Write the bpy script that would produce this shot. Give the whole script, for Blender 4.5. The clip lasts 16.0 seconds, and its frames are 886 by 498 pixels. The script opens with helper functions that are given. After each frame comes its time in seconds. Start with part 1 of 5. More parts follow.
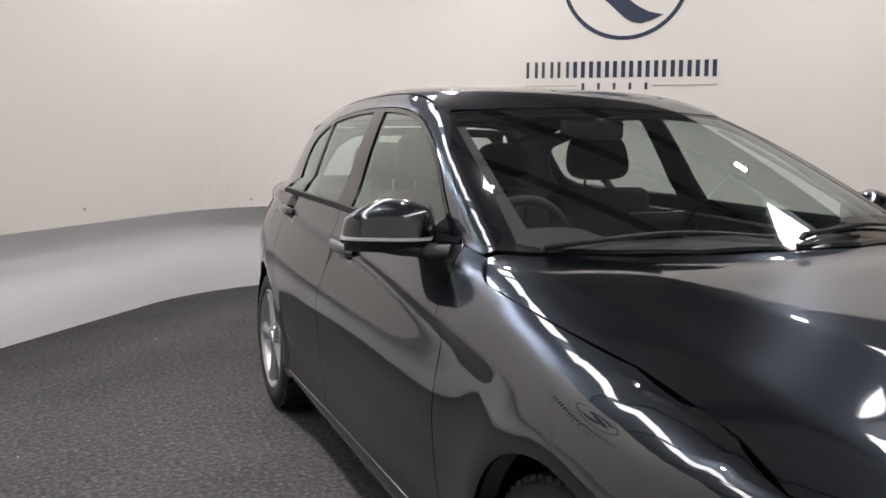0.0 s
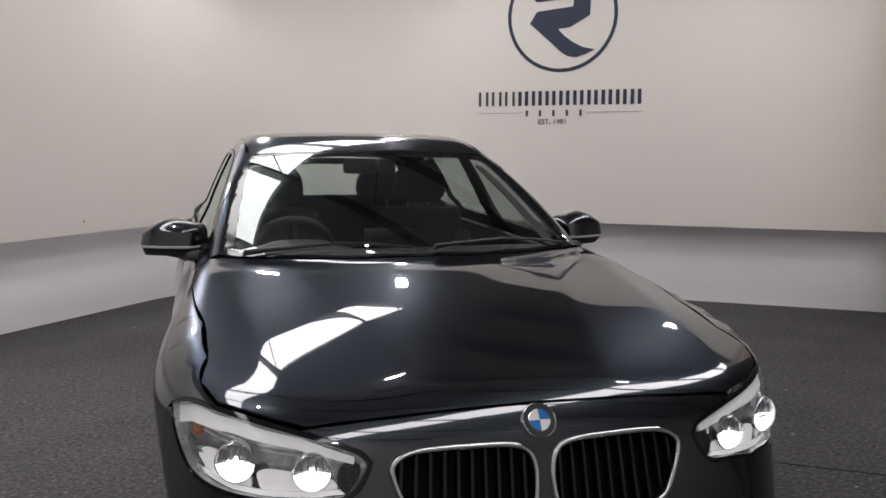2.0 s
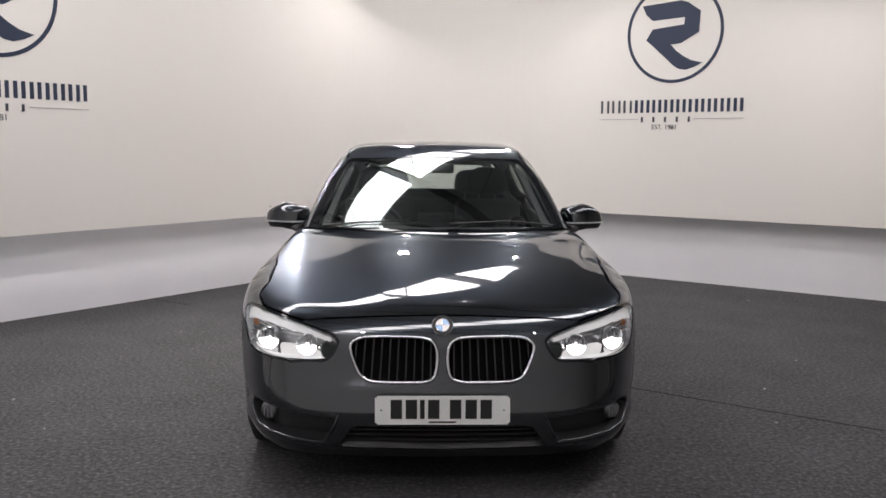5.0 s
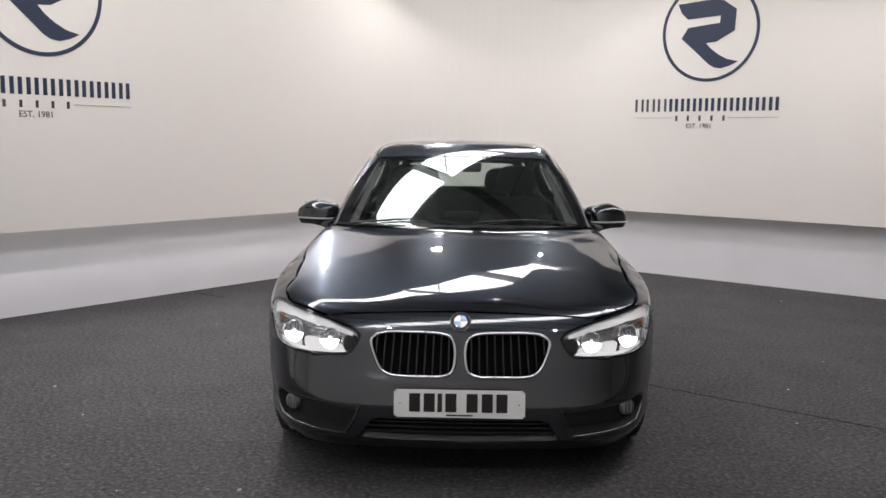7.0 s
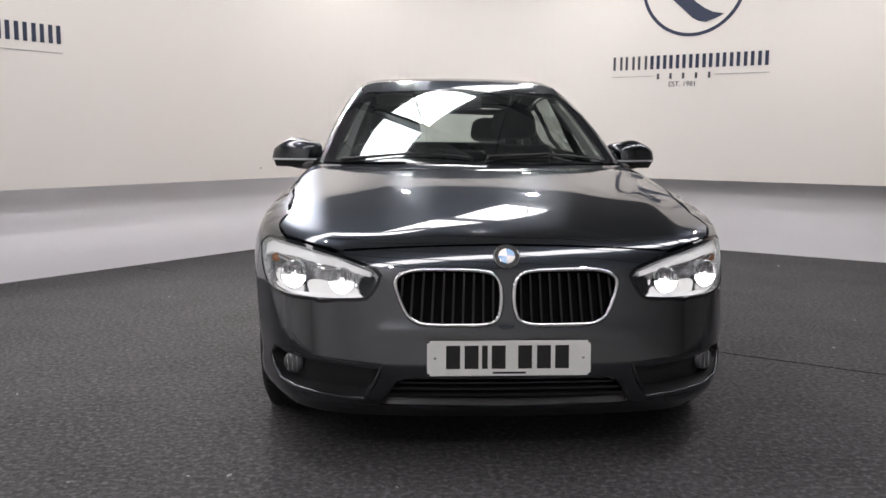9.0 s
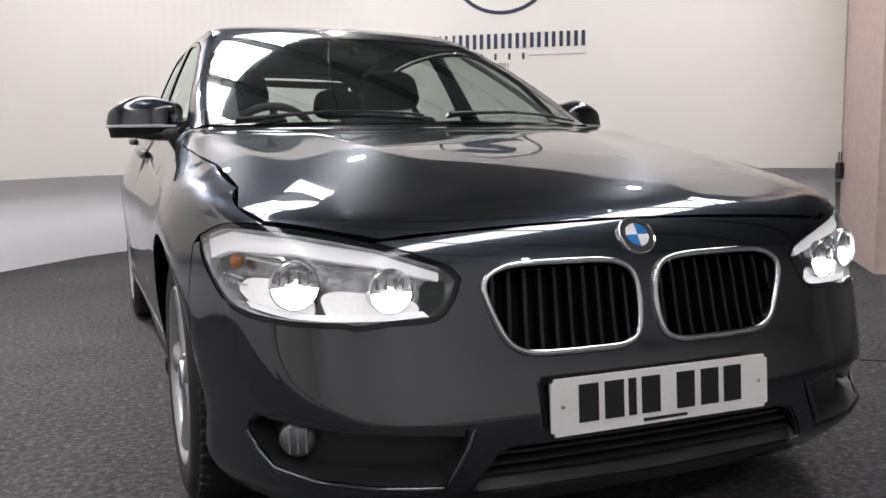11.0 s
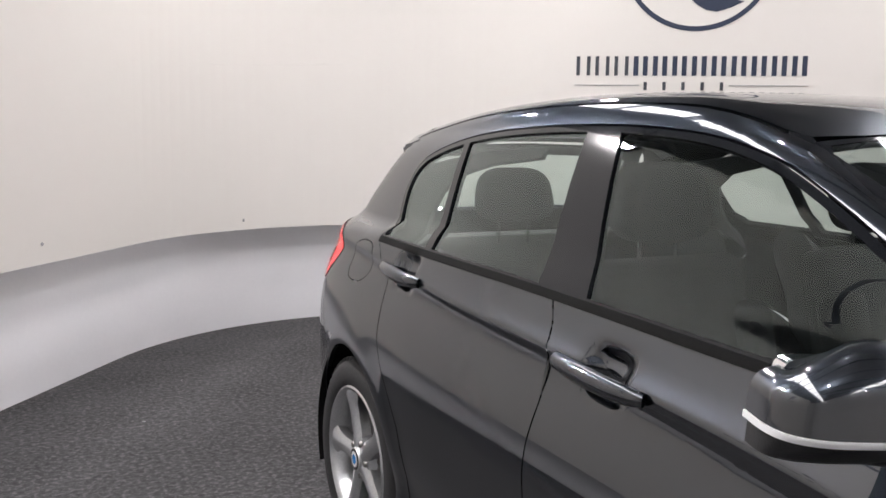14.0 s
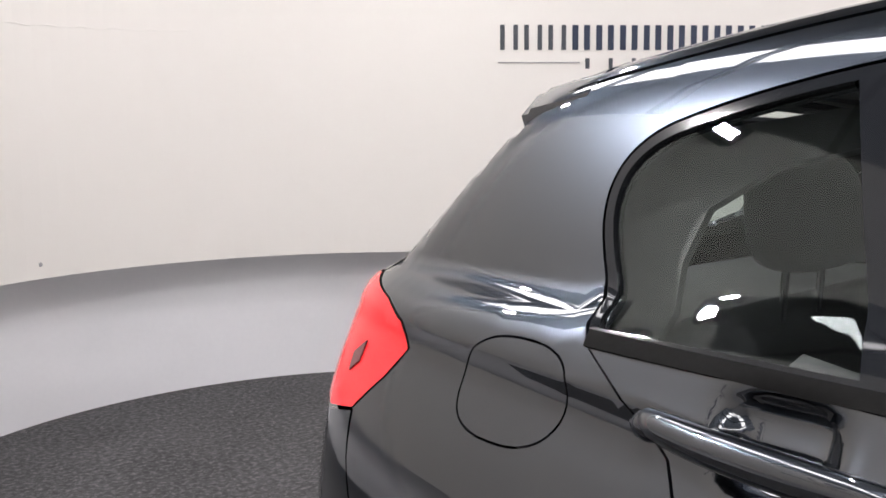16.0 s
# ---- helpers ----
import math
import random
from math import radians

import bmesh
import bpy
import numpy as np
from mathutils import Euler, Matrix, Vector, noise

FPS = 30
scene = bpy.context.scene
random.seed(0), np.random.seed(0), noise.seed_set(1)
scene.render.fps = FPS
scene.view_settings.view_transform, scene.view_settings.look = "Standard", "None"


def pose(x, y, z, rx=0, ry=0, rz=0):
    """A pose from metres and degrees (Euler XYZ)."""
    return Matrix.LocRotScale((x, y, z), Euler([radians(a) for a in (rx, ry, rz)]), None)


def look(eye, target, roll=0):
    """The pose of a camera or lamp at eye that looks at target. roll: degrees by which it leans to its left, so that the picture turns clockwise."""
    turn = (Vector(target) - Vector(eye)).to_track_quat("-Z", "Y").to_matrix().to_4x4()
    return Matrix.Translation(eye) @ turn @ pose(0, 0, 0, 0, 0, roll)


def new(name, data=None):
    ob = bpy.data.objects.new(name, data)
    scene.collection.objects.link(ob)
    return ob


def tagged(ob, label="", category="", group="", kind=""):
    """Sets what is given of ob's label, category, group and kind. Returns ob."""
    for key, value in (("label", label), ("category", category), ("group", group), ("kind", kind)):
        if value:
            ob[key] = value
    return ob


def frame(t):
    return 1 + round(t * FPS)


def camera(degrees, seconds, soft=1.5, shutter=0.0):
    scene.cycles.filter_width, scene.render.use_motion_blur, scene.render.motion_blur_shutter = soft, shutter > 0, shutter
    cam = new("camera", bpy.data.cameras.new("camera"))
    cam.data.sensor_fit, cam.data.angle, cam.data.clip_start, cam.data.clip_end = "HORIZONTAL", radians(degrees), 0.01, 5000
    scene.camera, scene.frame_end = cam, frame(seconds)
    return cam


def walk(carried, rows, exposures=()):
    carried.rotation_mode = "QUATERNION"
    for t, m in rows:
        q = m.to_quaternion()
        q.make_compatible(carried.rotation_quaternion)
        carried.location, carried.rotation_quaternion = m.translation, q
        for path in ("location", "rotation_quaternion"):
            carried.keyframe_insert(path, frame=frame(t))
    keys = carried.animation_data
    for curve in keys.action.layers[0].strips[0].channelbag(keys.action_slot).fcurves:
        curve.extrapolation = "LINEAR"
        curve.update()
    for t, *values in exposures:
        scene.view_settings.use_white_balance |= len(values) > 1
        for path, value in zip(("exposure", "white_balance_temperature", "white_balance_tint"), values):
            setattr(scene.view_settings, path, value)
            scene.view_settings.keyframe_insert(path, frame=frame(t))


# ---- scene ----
cam = camera(53.4, 16.0, soft=1.6)
PATH = [
    (0, (-1.587, -2.597, 1.205), (-0.838, -0.758, 0.967), 0.4),
    (0.5, (-1.422, -2.846, 1.283), (-0.696, -0.996, 1.057), 0.5),
    (1, (-1.273, -3.247, 1.328), (-0.585, -1.383, 1.103), 0.3),
    (1.5, (-1.012, -3.597, 1.31), (-0.385, -1.71, 1.095), -0.3),
    (2, (-0.774, -3.948, 1.32), (-0.229, -2.036, 1.101), 0.1),
    (2.5, (-0.647, -4.306, 1.321), (-0.18, -2.373, 1.101), 0.4),
    (3, (-0.437, -4.578, 1.282), (-0.114, -2.617, 1.055), 0.3),
    (3.5, (-0.282, -4.891, 1.263), (-0.09, -2.913, 1.036), 0.5),
    (4, (-0.207, -5.202, 1.308), (-0.067, -3.22, 1.082), 0.5),
    (6.5, (-0.004, -5.545, 1.417), (-0.042, -3.56, 1.173), 0.6),
    (7, (-0.006, -5.56, 1.415), (-0.045, -3.576, 1.171), 0.7),
    (7.5, (-0.043, -5.526, 1.394), (-0.083, -3.542, 1.15), 0.6),
    (8, (-0.137, -5.455, 1.339), (-0.166, -3.471, 1.093), 0.7),
    (8.5, (-0.249, -5.234, 1.189), (-0.246, -3.25, 0.938), 0.6),
    (9, (-0.368, -4.873, 1.072), (-0.254, -2.892, 0.82), 0.4),
    (11.3, (-1.169, -3.358, 0.872), (-0.362, -1.543, 0.643), -0.3),
    (12, (-1.4, -2.725, 0.925), (-0.552, -0.93, 0.683), 0.5),
    (12.5, (-1.598, -2.312, 1.032), (-0.744, -0.521, 0.779), 0.2),
    (13, (-1.746, -1.935, 1.141), (-0.884, -0.146, 0.896), 0.9),
    (13.5, (-1.765, -1.527, 1.249), (-0.898, 0.257, 1.001), 0.8),
    (14, (-1.775, -1.093, 1.297), (-0.874, 0.676, 1.048), 0.9),
    (14.5, (-1.74, -0.601, 1.229), (-0.745, 1.116, 0.975), 1.2),
    (15, (-1.72, -0.143, 1.21), (-0.633, 1.518, 0.975), 1.2),
    (15.5, (-1.675, 0.28, 1.216), (-0.464, 1.855, 0.987), 0.6),
    (16, (-1.536, 0.699, 1.211), (-0.212, 2.183, 0.992), -0.4),
]
EXPOSURES = [(0, 0.05, 6500, 14), (0.3, -0.25, 6500, 14), (0.5, -0.4, 6500, 14), (1, -0.5, 6500, 14), (1.5, -0.45, 6500, 14), (2, -0.38, 6500, 14), (2.5, -0.32, 6500, 14), (3, -0.18, 6500, 14), (3.5, -0.08, 6500, 14), (4, -0.02, 6500, 14), (6.5, 0.1, 6450, 13.5), (8, 0.12, 6450, 13.5), (9, 0.2, 6450, 13.5), (11.3, 0.3, 6400, 13.5), (12.5, 0.18, 6400, 13.5), (14, 0.27, 6400, 13.5), (15, 0.36, 6400, 13.5), (16, 0.38, 6400, 13.5)]
walk(cam, [(t, look(eye, target, roll)) for t, eye, target, roll in PATH], EXPOSURES)

# ---- light ----
world = bpy.data.worlds.new("hall_gloom")
scene.world = world
world.use_nodes = True
world.node_tree.nodes["Background"].inputs[0].default_value = (.5, .55, .62, 1)
world.node_tree.nodes["Background"].inputs[1].default_value = .12
WALL_TOP = 3.25
HALL_Z = 6.2

# ---- materials ----
def node(nt, kind, **sets):
    n = nt.nodes.new(kind)
    for key, value in sets.items():
        n.inputs[key.replace("_", " ")].default_value = value
    return n


def material(name, colour, rough=.5, metal=0.0, coat=0.0, spread=.12, scale=8.0, bump=0.0, bump_scale=60.0, emit=None, strength=0.0, spec=.5, fine=.06):
    """A surface with blotches at two sizes and fine relief."""
    m = bpy.data.materials.new(name)
    m.use_nodes = True
    nt = m.node_tree
    b = nt.nodes["Principled BSDF"]
    b.inputs["Roughness"].default_value = rough
    b.inputs["Metallic"].default_value = metal
    b.inputs["Coat Weight"].default_value = coat
    b.inputs["Coat Roughness"].default_value = .02
    b.inputs["Specular IOR Level"].default_value = spec
    tc = nt.nodes.new("ShaderNodeTexCoord")
    big = node(nt, "ShaderNodeTexNoise", Scale=scale, Detail=4.0)
    small = node(nt, "ShaderNodeTexNoise", Scale=scale * 17, Detail=3.0)
    nt.links.new(tc.outputs["Object"], big.inputs["Vector"])
    nt.links.new(tc.outputs["Object"], small.inputs["Vector"])
    mix = nt.nodes.new("ShaderNodeMixRGB")
    mix.inputs[1].default_value = (*[c * (1 - spread) for c in colour], 1)
    mix.inputs[2].default_value = (*[min(1, c * (1 + spread)) for c in colour], 1)
    nt.links.new(big.outputs[0], mix.inputs[0])
    mix2 = nt.nodes.new("ShaderNodeMixRGB")
    mix2.blend_type = "OVERLAY"
    mix2.inputs[0].default_value = fine * 4
    nt.links.new(mix.outputs[0], mix2.inputs[1])
    nt.links.new(small.outputs[0], mix2.inputs[2])
    nt.links.new(mix2.outputs[0], b.inputs["Base Color"])
    if bump:
        bn = node(nt, "ShaderNodeTexNoise", Scale=bump_scale, Detail=3.0)
        nt.links.new(tc.outputs["Object"], bn.inputs["Vector"])
        bp = node(nt, "ShaderNodeBump", Strength=bump, Distance=.01)
        nt.links.new(bn.outputs[0], bp.inputs["Height"])
        nt.links.new(bp.outputs[0], b.inputs["Normal"])
    if emit:
        b.inputs["Emission Color"].default_value = (*emit, 1)
        b.inputs["Emission Strength"].default_value = strength
    return m


def glass(name, tint, base=.043, rough=0.0, rise=5.0):
    """A clear pane: what is behind it, tinted, under a mirror gloss."""
    m = bpy.data.materials.new(name)
    m.use_nodes = True
    nt = m.node_tree
    nt.nodes.remove(nt.nodes["Principled BSDF"])
    out = nt.nodes["Material Output"]
    clear = nt.nodes.new("ShaderNodeBsdfTransparent")
    clear.inputs[0].default_value = (*tint, 1)
    gloss = nt.nodes.new("ShaderNodeBsdfGlossy")
    gloss.inputs["Roughness"].default_value = rough
    gloss.inputs["Color"].default_value = (.90, 1.0, .98, 1)
    lw = nt.nodes.new("ShaderNodeLayerWeight")
    lw.inputs["Blend"].default_value = .5
    power = nt.nodes.new("ShaderNodeMath")
    power.operation = "POWER"
    power.inputs[1].default_value = rise
    fres = nt.nodes.new("ShaderNodeMath")
    fres.operation = "MULTIPLY_ADD"
    fres.inputs[1].default_value = .95
    fres.inputs[2].default_value = base
    nt.links.new(lw.outputs["Facing"], power.inputs[0])
    nt.links.new(power.outputs[0], fres.inputs[0])
    mix = nt.nodes.new("ShaderNodeMixShader")
    nt.links.new(fres.outputs[0], mix.inputs[0])
    nt.links.new(clear.outputs[0], mix.inputs[1])
    nt.links.new(gloss.outputs[0], mix.inputs[2])
    nt.links.new(mix.outputs[0], out.inputs[0])
    return m


M_WALL = material("wall_paint", (.80, .775, .735), .55, spread=.02, scale=.6, bump=.05, bump_scale=25, fine=.01)
M_BAND = material("grey_wall_vinyl", (.76, .76, .785), .30, spread=.05, scale=2.5, bump=.02, bump_scale=40, fine=.02)
M_CARPET = material("charcoal_carpet", (.055, .0545, .057), .95, spread=.34, scale=2.2, bump=.35, bump_scale=150, spec=.15, fine=.2)


def flecked(m, scale, amount, pale):
    """Pale fibres in a felt: a fine noise lifts the colour here and there."""
    nt = m.node_tree
    b = nt.nodes["Principled BSDF"]
    old = b.inputs["Base Color"].links[0].from_socket
    tc = nt.nodes.new("ShaderNodeTexCoord")
    n = node(nt, "ShaderNodeTexNoise", Scale=scale, Detail=5.0, Roughness=.75)
    ramp = nt.nodes.new("ShaderNodeValToRGB")
    ramp.color_ramp.elements[0].position, ramp.color_ramp.elements[1].position = .50, .72
    mix = nt.nodes.new("ShaderNodeMixRGB")
    mix.inputs[2].default_value = (*pale, 1)
    scaled = nt.nodes.new("ShaderNodeMath")
    scaled.operation = "MULTIPLY"
    scaled.inputs[1].default_value = amount
    nt.links.new(tc.outputs["Object"], n.inputs["Vector"])
    nt.links.new(n.outputs[0], ramp.inputs[0])
    nt.links.new(ramp.outputs[0], scaled.inputs[0])
    nt.links.new(scaled.outputs[0], mix.inputs[0])
    nt.links.new(old, mix.inputs[1])
    nt.links.new(mix.outputs[0], b.inputs["Base Color"])


flecked(M_CARPET, 48.0, .8, (.20, .196, .195))
M_NAVY = material("navy_vinyl", (.022, .034, .070), .45, spread=.05)
M_GREYLET = material("slate_vinyl", (.055, .062, .075), .45, spread=.05)
M_PALELINE = material("pale_grey_vinyl", (.35, .35, .36), .45, spread=.05)
M_HALL = material("hall_cladding", (.42, .43, .45), .7, spread=.2, scale=1.0)
M_HALLWALL = material("hall_wall_paint", (.76, .75, .74), .7, spread=.1, scale=.5)
M_BOUNCE = material("pale_bounce_floor", (.42, .41, .39), .8, spread=.15, scale=1.2)
M_TAUPE = material("taupe_wall_paint", (.52, .42, .38), .6, spread=.05, scale=1.0)
M_STEEL = material("painted_steel", (.08, .085, .09), .5, spread=.2)
M_SKY = material("rooflight_sheet", (.8, .8, .8), .5, emit=(1, .98, .97), strength=8.0)
M_PAINT = material("mineral_grey_metallic_paint", (.025, .030, .038), .31, metal=1.0, coat=1.0, spread=.05, scale=900, fine=.05)
M_PAINT.node_tree.nodes["Principled BSDF"].inputs["Coat IOR"].default_value = 1.92
M_PAINT.node_tree.nodes["Principled BSDF"].inputs["Specular Tint"].default_value = (.50, .51, .53, 1)
M_BLACK = material("black_plastic", (.016, .016, .017), .45, spread=.2, bump=.1, bump_scale=300)
M_GLOSSBLACK = material("gloss_black_trim", (.008, .009, .011), .07, coat=.15, spread=.1, spec=.35)
M_RUBBER = material("tyre_rubber", (.016, .016, .017), .7, spread=.25, bump=.2, bump_scale=120)
# near-black without gloss: black parts, and shade painted on inner faces
M_SHADOWED = material("black_and_shade", (.008, .008, .008), .9, spec=.06)
M_CHROME = material("chrome", (.80, .81, .82), .08, metal=1.0, spread=.03)
M_ALLOY = material("silver_alloy", (.56, .57, .58), .28, metal=.9, coat=.5, spread=.05)
M_GLASS = glass("window_glass", (.78, .85, .82), .058, rise=3.4)
M_CLEAR = bpy.data.materials.new("clear_inner_face")
M_CLEAR.use_nodes = True
M_CLEAR.node_tree.nodes.remove(M_CLEAR.node_tree.nodes["Principled BSDF"])
M_CLEAR.node_tree.links.new(M_CLEAR.node_tree.nodes.new("ShaderNodeBsdfTransparent").outputs[0], M_CLEAR.node_tree.nodes["Material Output"].inputs[0])
M_SCREEN = glass("windscreen_glass", (.84, .90, .875), .085, rise=4.0)
M_LENS = glass("lamp_lens", (.95, .96, .97), .03)
M_REFLECTOR = material("lamp_reflector", (.62, .63, .65), .24, metal=1.0, spread=.15, scale=60)
M_BROW = material("satin_silver_brow", (.86, .86, .87), .30, metal=.25, spread=.03)
M_BROWLIT = material("lit_lamp_brow", (.9, .9, .9), .35, emit=(1, .98, .95), strength=.16, spread=.02)
M_LAMPBED = material("silvered_lamp_bed", (.50, .50, .51), .25, metal=.85, spread=.6, scale=45, bump=.5, bump_scale=60)
M_TRIM = material("grey_pillar_trim", (.05, .05, .052), .8, spread=.08)
M_LED = material("lit_lamp", (1, 1, 1), .5, emit=(1, .98, .94), strength=9.0)
M_SPILL = material("lamp_spill_glow", (1, 1, 1), .4, emit=(1, .98, .95), strength=.35)
M_LAMPGLOW = material("lamp_bloom_glow", (.6, .6, .6), .4, emit=(1, .97, .92), strength=.42, spread=.1, bump=.4, bump_scale=70)
M_SMOKED = material("smoked_lamp_inner", (.24, .24, .25), .28, metal=.8, spread=.5, scale=80)
M_AMBER = material("amber_bulb", (.40, .15, .06), .2, spread=.1)
M_RED = material("red_lamp_plastic", (.72, .012, .018), .25, coat=.25, spread=.08, scale=30)
M_REDDARK = material("dark_red_lamp_insert", (.09, .012, .014), .2, coat=.5)
M_PLATE = material("white_number_plate", (.80, .80, .79), .35, spread=.02)
M_INK = material("black_plate_ink", (.012, .012, .012), .5)
M_BLUE = material("badge_blue", (.03, .20, .52), .2, coat=.7)
M_WHITE = material("badge_white", (.82, .82, .82), .2, coat=.7)
M_CLOTH = material("charcoal_seat_cloth", (.030, .030, .032), .9, spread=.2, spec=.2)
M_DASH = material("black_dashboard_skin", (.022, .022, .024), .6, spread=.15)
M_LINING = material("grey_headlining", (.13, .13, .125), .95, spread=.06)
M_MIRRORGLASS = material("mirror_glass", (.85, .86, .87), .02, metal=1.0, spread=.01)
M_DISC = material("brake_disc", (.30, .29, .28), .4, metal=.9)
def spline(*pts):
    """A natural cubic curve through (t, value) pairs, straight on beyond the ends."""
    t = np.array([p[0] for p in pts], float)
    v = np.array([p[1] for p in pts], float)
    n = len(t)
    h = np.diff(t)
    a, b = np.eye(n), np.zeros(n)
    for i in range(1, n - 1):
        a[i, i - 1], a[i, i], a[i, i + 1] = h[i - 1], 2 * (h[i - 1] + h[i]), h[i]
        b[i] = 6 * ((v[i + 1] - v[i]) / h[i] - (v[i] - v[i - 1]) / h[i - 1])
    m = np.linalg.solve(a, b)

    def value(q):
        q = np.asarray(q, float)
        c = np.clip(q, t[0], t[-1])
        i = np.clip(np.searchsorted(t, c) - 1, 0, n - 2)
        d, e, s = c - t[i], t[i + 1] - c, h[i]
        r = (m[i] * e ** 3 + m[i + 1] * d ** 3) / (6 * s) + (v[i] / s - m[i] * s / 6) * e + (v[i + 1] / s - m[i + 1] * s / 6) * d
        k0 = (v[1] - v[0]) / h[0] - h[0] * (2 * m[0] + m[1]) / 6
        k1 = (v[-1] - v[-2]) / h[-1] + h[-1] * (m[-2] + 2 * m[-1]) / 6
        return r + np.where(q < t[0], (q - t[0]) * k0, 0) + np.where(q > t[-1], (q - t[-1]) * k1, 0)
    return value


def smax(a, b, k):
    h = np.maximum(k - np.abs(a - b), 0) / k
    return np.maximum(a, b) + h * h * h * k / 6


# The car's form: nose towards -y, metres, wheels on z = 0.
AXLE_F, AXLE_R, WHEEL_Z, TYRE_R = -1.345, 1.345, 0.316, 0.316
nose = spline((.14, 2.04), (.18, 2.09), (.23, 2.135), (.30, 2.155), (.38, 2.15), (.46, 2.130), (.55, 2.108), (.63, 2.09), (.69, 2.066), (.75, 2.025), (.85, 1.93))
stern = spline((.15, 2.03), (.25, 2.11), (.40, 2.15), (.55, 2.155), (.70, 2.12), (.85, 2.08), (1.0, 2.02), (1.1, 1.96))
plan_w = spline((-2.1, .80), (-1.8, .842), (-1.345, .872), (-.9, .866), (-.3, .864), (.4, .866), (.95, .868), (1.345, .845), (1.7, .805), (2.0, .755), (2.2, .70))
tuck = spline((.12, .13), (.17, .085), (.22, .046), (.27, .030), (.32, .033), (.42, .020), (.55, .007), (.66, .0), (.76, .010), (.84, .040), (.90, .077), (.97, .111), (1.05, .152))
lift = spline((-2.1, -.02), (-1.2, -.015), (-.4, -.01), (.3, .0), (1.0, .02), (1.7, .045))
deck = spline((-2.2, .66), (-2.03, .735), (-1.8, .800), (-1.5, .862), (-1.2, .908), (-.9, .946), (-.6, .966), (-.4, 1.0), (-.2, 1.035), (.1, 1.062), (.6, 1.075), (1.0, 1.07), (1.3, 1.05), (1.6, 1.035), (1.9, 1.03))
roofline = spline((-.4, 1.25), (-.1, 1.347), (.1, 1.387), (.5, 1.419), (.9, 1.415), (1.3, 1.382), (1.6, 1.335), (1.9, 1.27))
inset = spline((-1.0, .06), (-.68, .030), (-.05, .008), (.3, .0), (.8, .002), (1.1, .012), (1.35, .034), (1.6, .060), (1.9, .11))


crease = spline((-1.3, .755), (-.76, .80), (-.3, .846), (.6, .896), (1.0, .922), (1.24, .943), (1.7, .970))


hollow = spline((-.26, .0), (-.21, -.004), (-.16, -.013), (-.12, -.0215), (-.085, -.0265), (-.056, -.0270), (-.030, -.0190), (-.008, -.001), (.0, .006))


def waist(y, z):
    """The pressed line along the flank, with an undercut and a hollow below it."""
    d = z - crease(y)
    a = .92 / (1 + np.exp(-(y + .98) / .10)) * (1 - .40 / (1 + np.exp(-(y - 1.34) / .10)))
    over = .006 * np.exp(-np.maximum(d, 0) / .045)
    under = np.where(d < -.26, 0, hollow(np.clip(d, -.26, 0)))
    return a * np.where(d > 0, over, under)


def dome_edge(y):
    """How far out the pressed line of the bonnet's raised middle runs."""
    return .20 + .25 * (y + 2.05)


def dome(x, y):
    """The bonnet's raised middle: a crisp line, a fall beside it, then level again."""
    d = x - dome_edge(y)
    soft = lambda q, k: k * np.logaddexp(0, np.clip(q / k, -60, 60))
    return (.075 * (soft(d, .008) - soft(d - .15, .05)) - .004) / (1 + np.exp((y + 1.02) / .03)) / (1 + np.exp(-(y + 2.0) / .03))


def tub(x, y, z):
    """The lower body: sides, nose, stern and bonnet."""
    q = z - lift(y)
    rw = np.minimum(np.hypot(y - AXLE_F, z - WHEEL_Z), np.hypot(y - AXLE_R, z - WHEEL_Z))
    dents = .030 * (np.exp(-((y - .165) / .056) ** 4 - ((q - .876) / .041) ** 4) + np.exp(-((y - 1.085) / .056) ** 4 - ((z - .934) / .041) ** 4))
    w = plan_w(y) - dents - tuck(q) * (1 - .22 / (1 + np.exp(-(y - 1.3) / .12))) + waist(y, z) + .010 * np.exp(-((rw - .37) / .05) ** 2) + .016 * np.exp(-((rw - .40) / .10) ** 2) * (y < 0)
    side = x - w
    front = -y - nose(z) + .10 * x ** 2 + .55 * x ** 6 - .008 * np.exp(-np.sqrt((z - .458) ** 2 + .00002) / .016) * np.exp(-(x / .42) ** 6) - .010 * np.exp(-np.sqrt((z - .222) ** 2 + .00001) / .014)
    rear = y - stern(z) + .12 * x ** 2 + .55 * x ** 6
    r = smax(smax(side, front, .30), rear, .30)
    fold = (x - (.64 + .09 * (y + 1.4))) / .010
    fold = .13 * .010 * np.logaddexp(0, np.clip(fold, -60, 60)) / (1 + np.exp((y + .88) / .04))
    top = z - deck(y) + .030 * x ** 2 + fold + dome(x, y)
    return smax(r, top, .075)


def cabin(x, y, z):
    """The greenhouse: windscreen, roof, side glass and hatch."""
    u = z - .975
    side = (x - (.738 - .335 * u - .31 * u * u - inset(y))) * .92
    roof = z - roofline(y) + .055 * x ** 2 + .10 * x ** 6
    t = y + .95 - (.44 - .45 * np.clip(u, 0, .4)) * x ** 2
    ws = (z - (.955 + .45 * t - .045 * t * t)) * .92
    hatch = (y - (1.70 + (1.25 - z) * 1.0 - .16 * x * x)) * .70
    return np.maximum(smax(smax(smax(side, roof, .12), ws, .05), hatch, .08), 2 * (.92 - z))


def form(x, y, z):
    x = np.abs(x)
    a, b = tub(x, y, z), cabin(x, y, z)
    return -smax(-a, -b, .03)


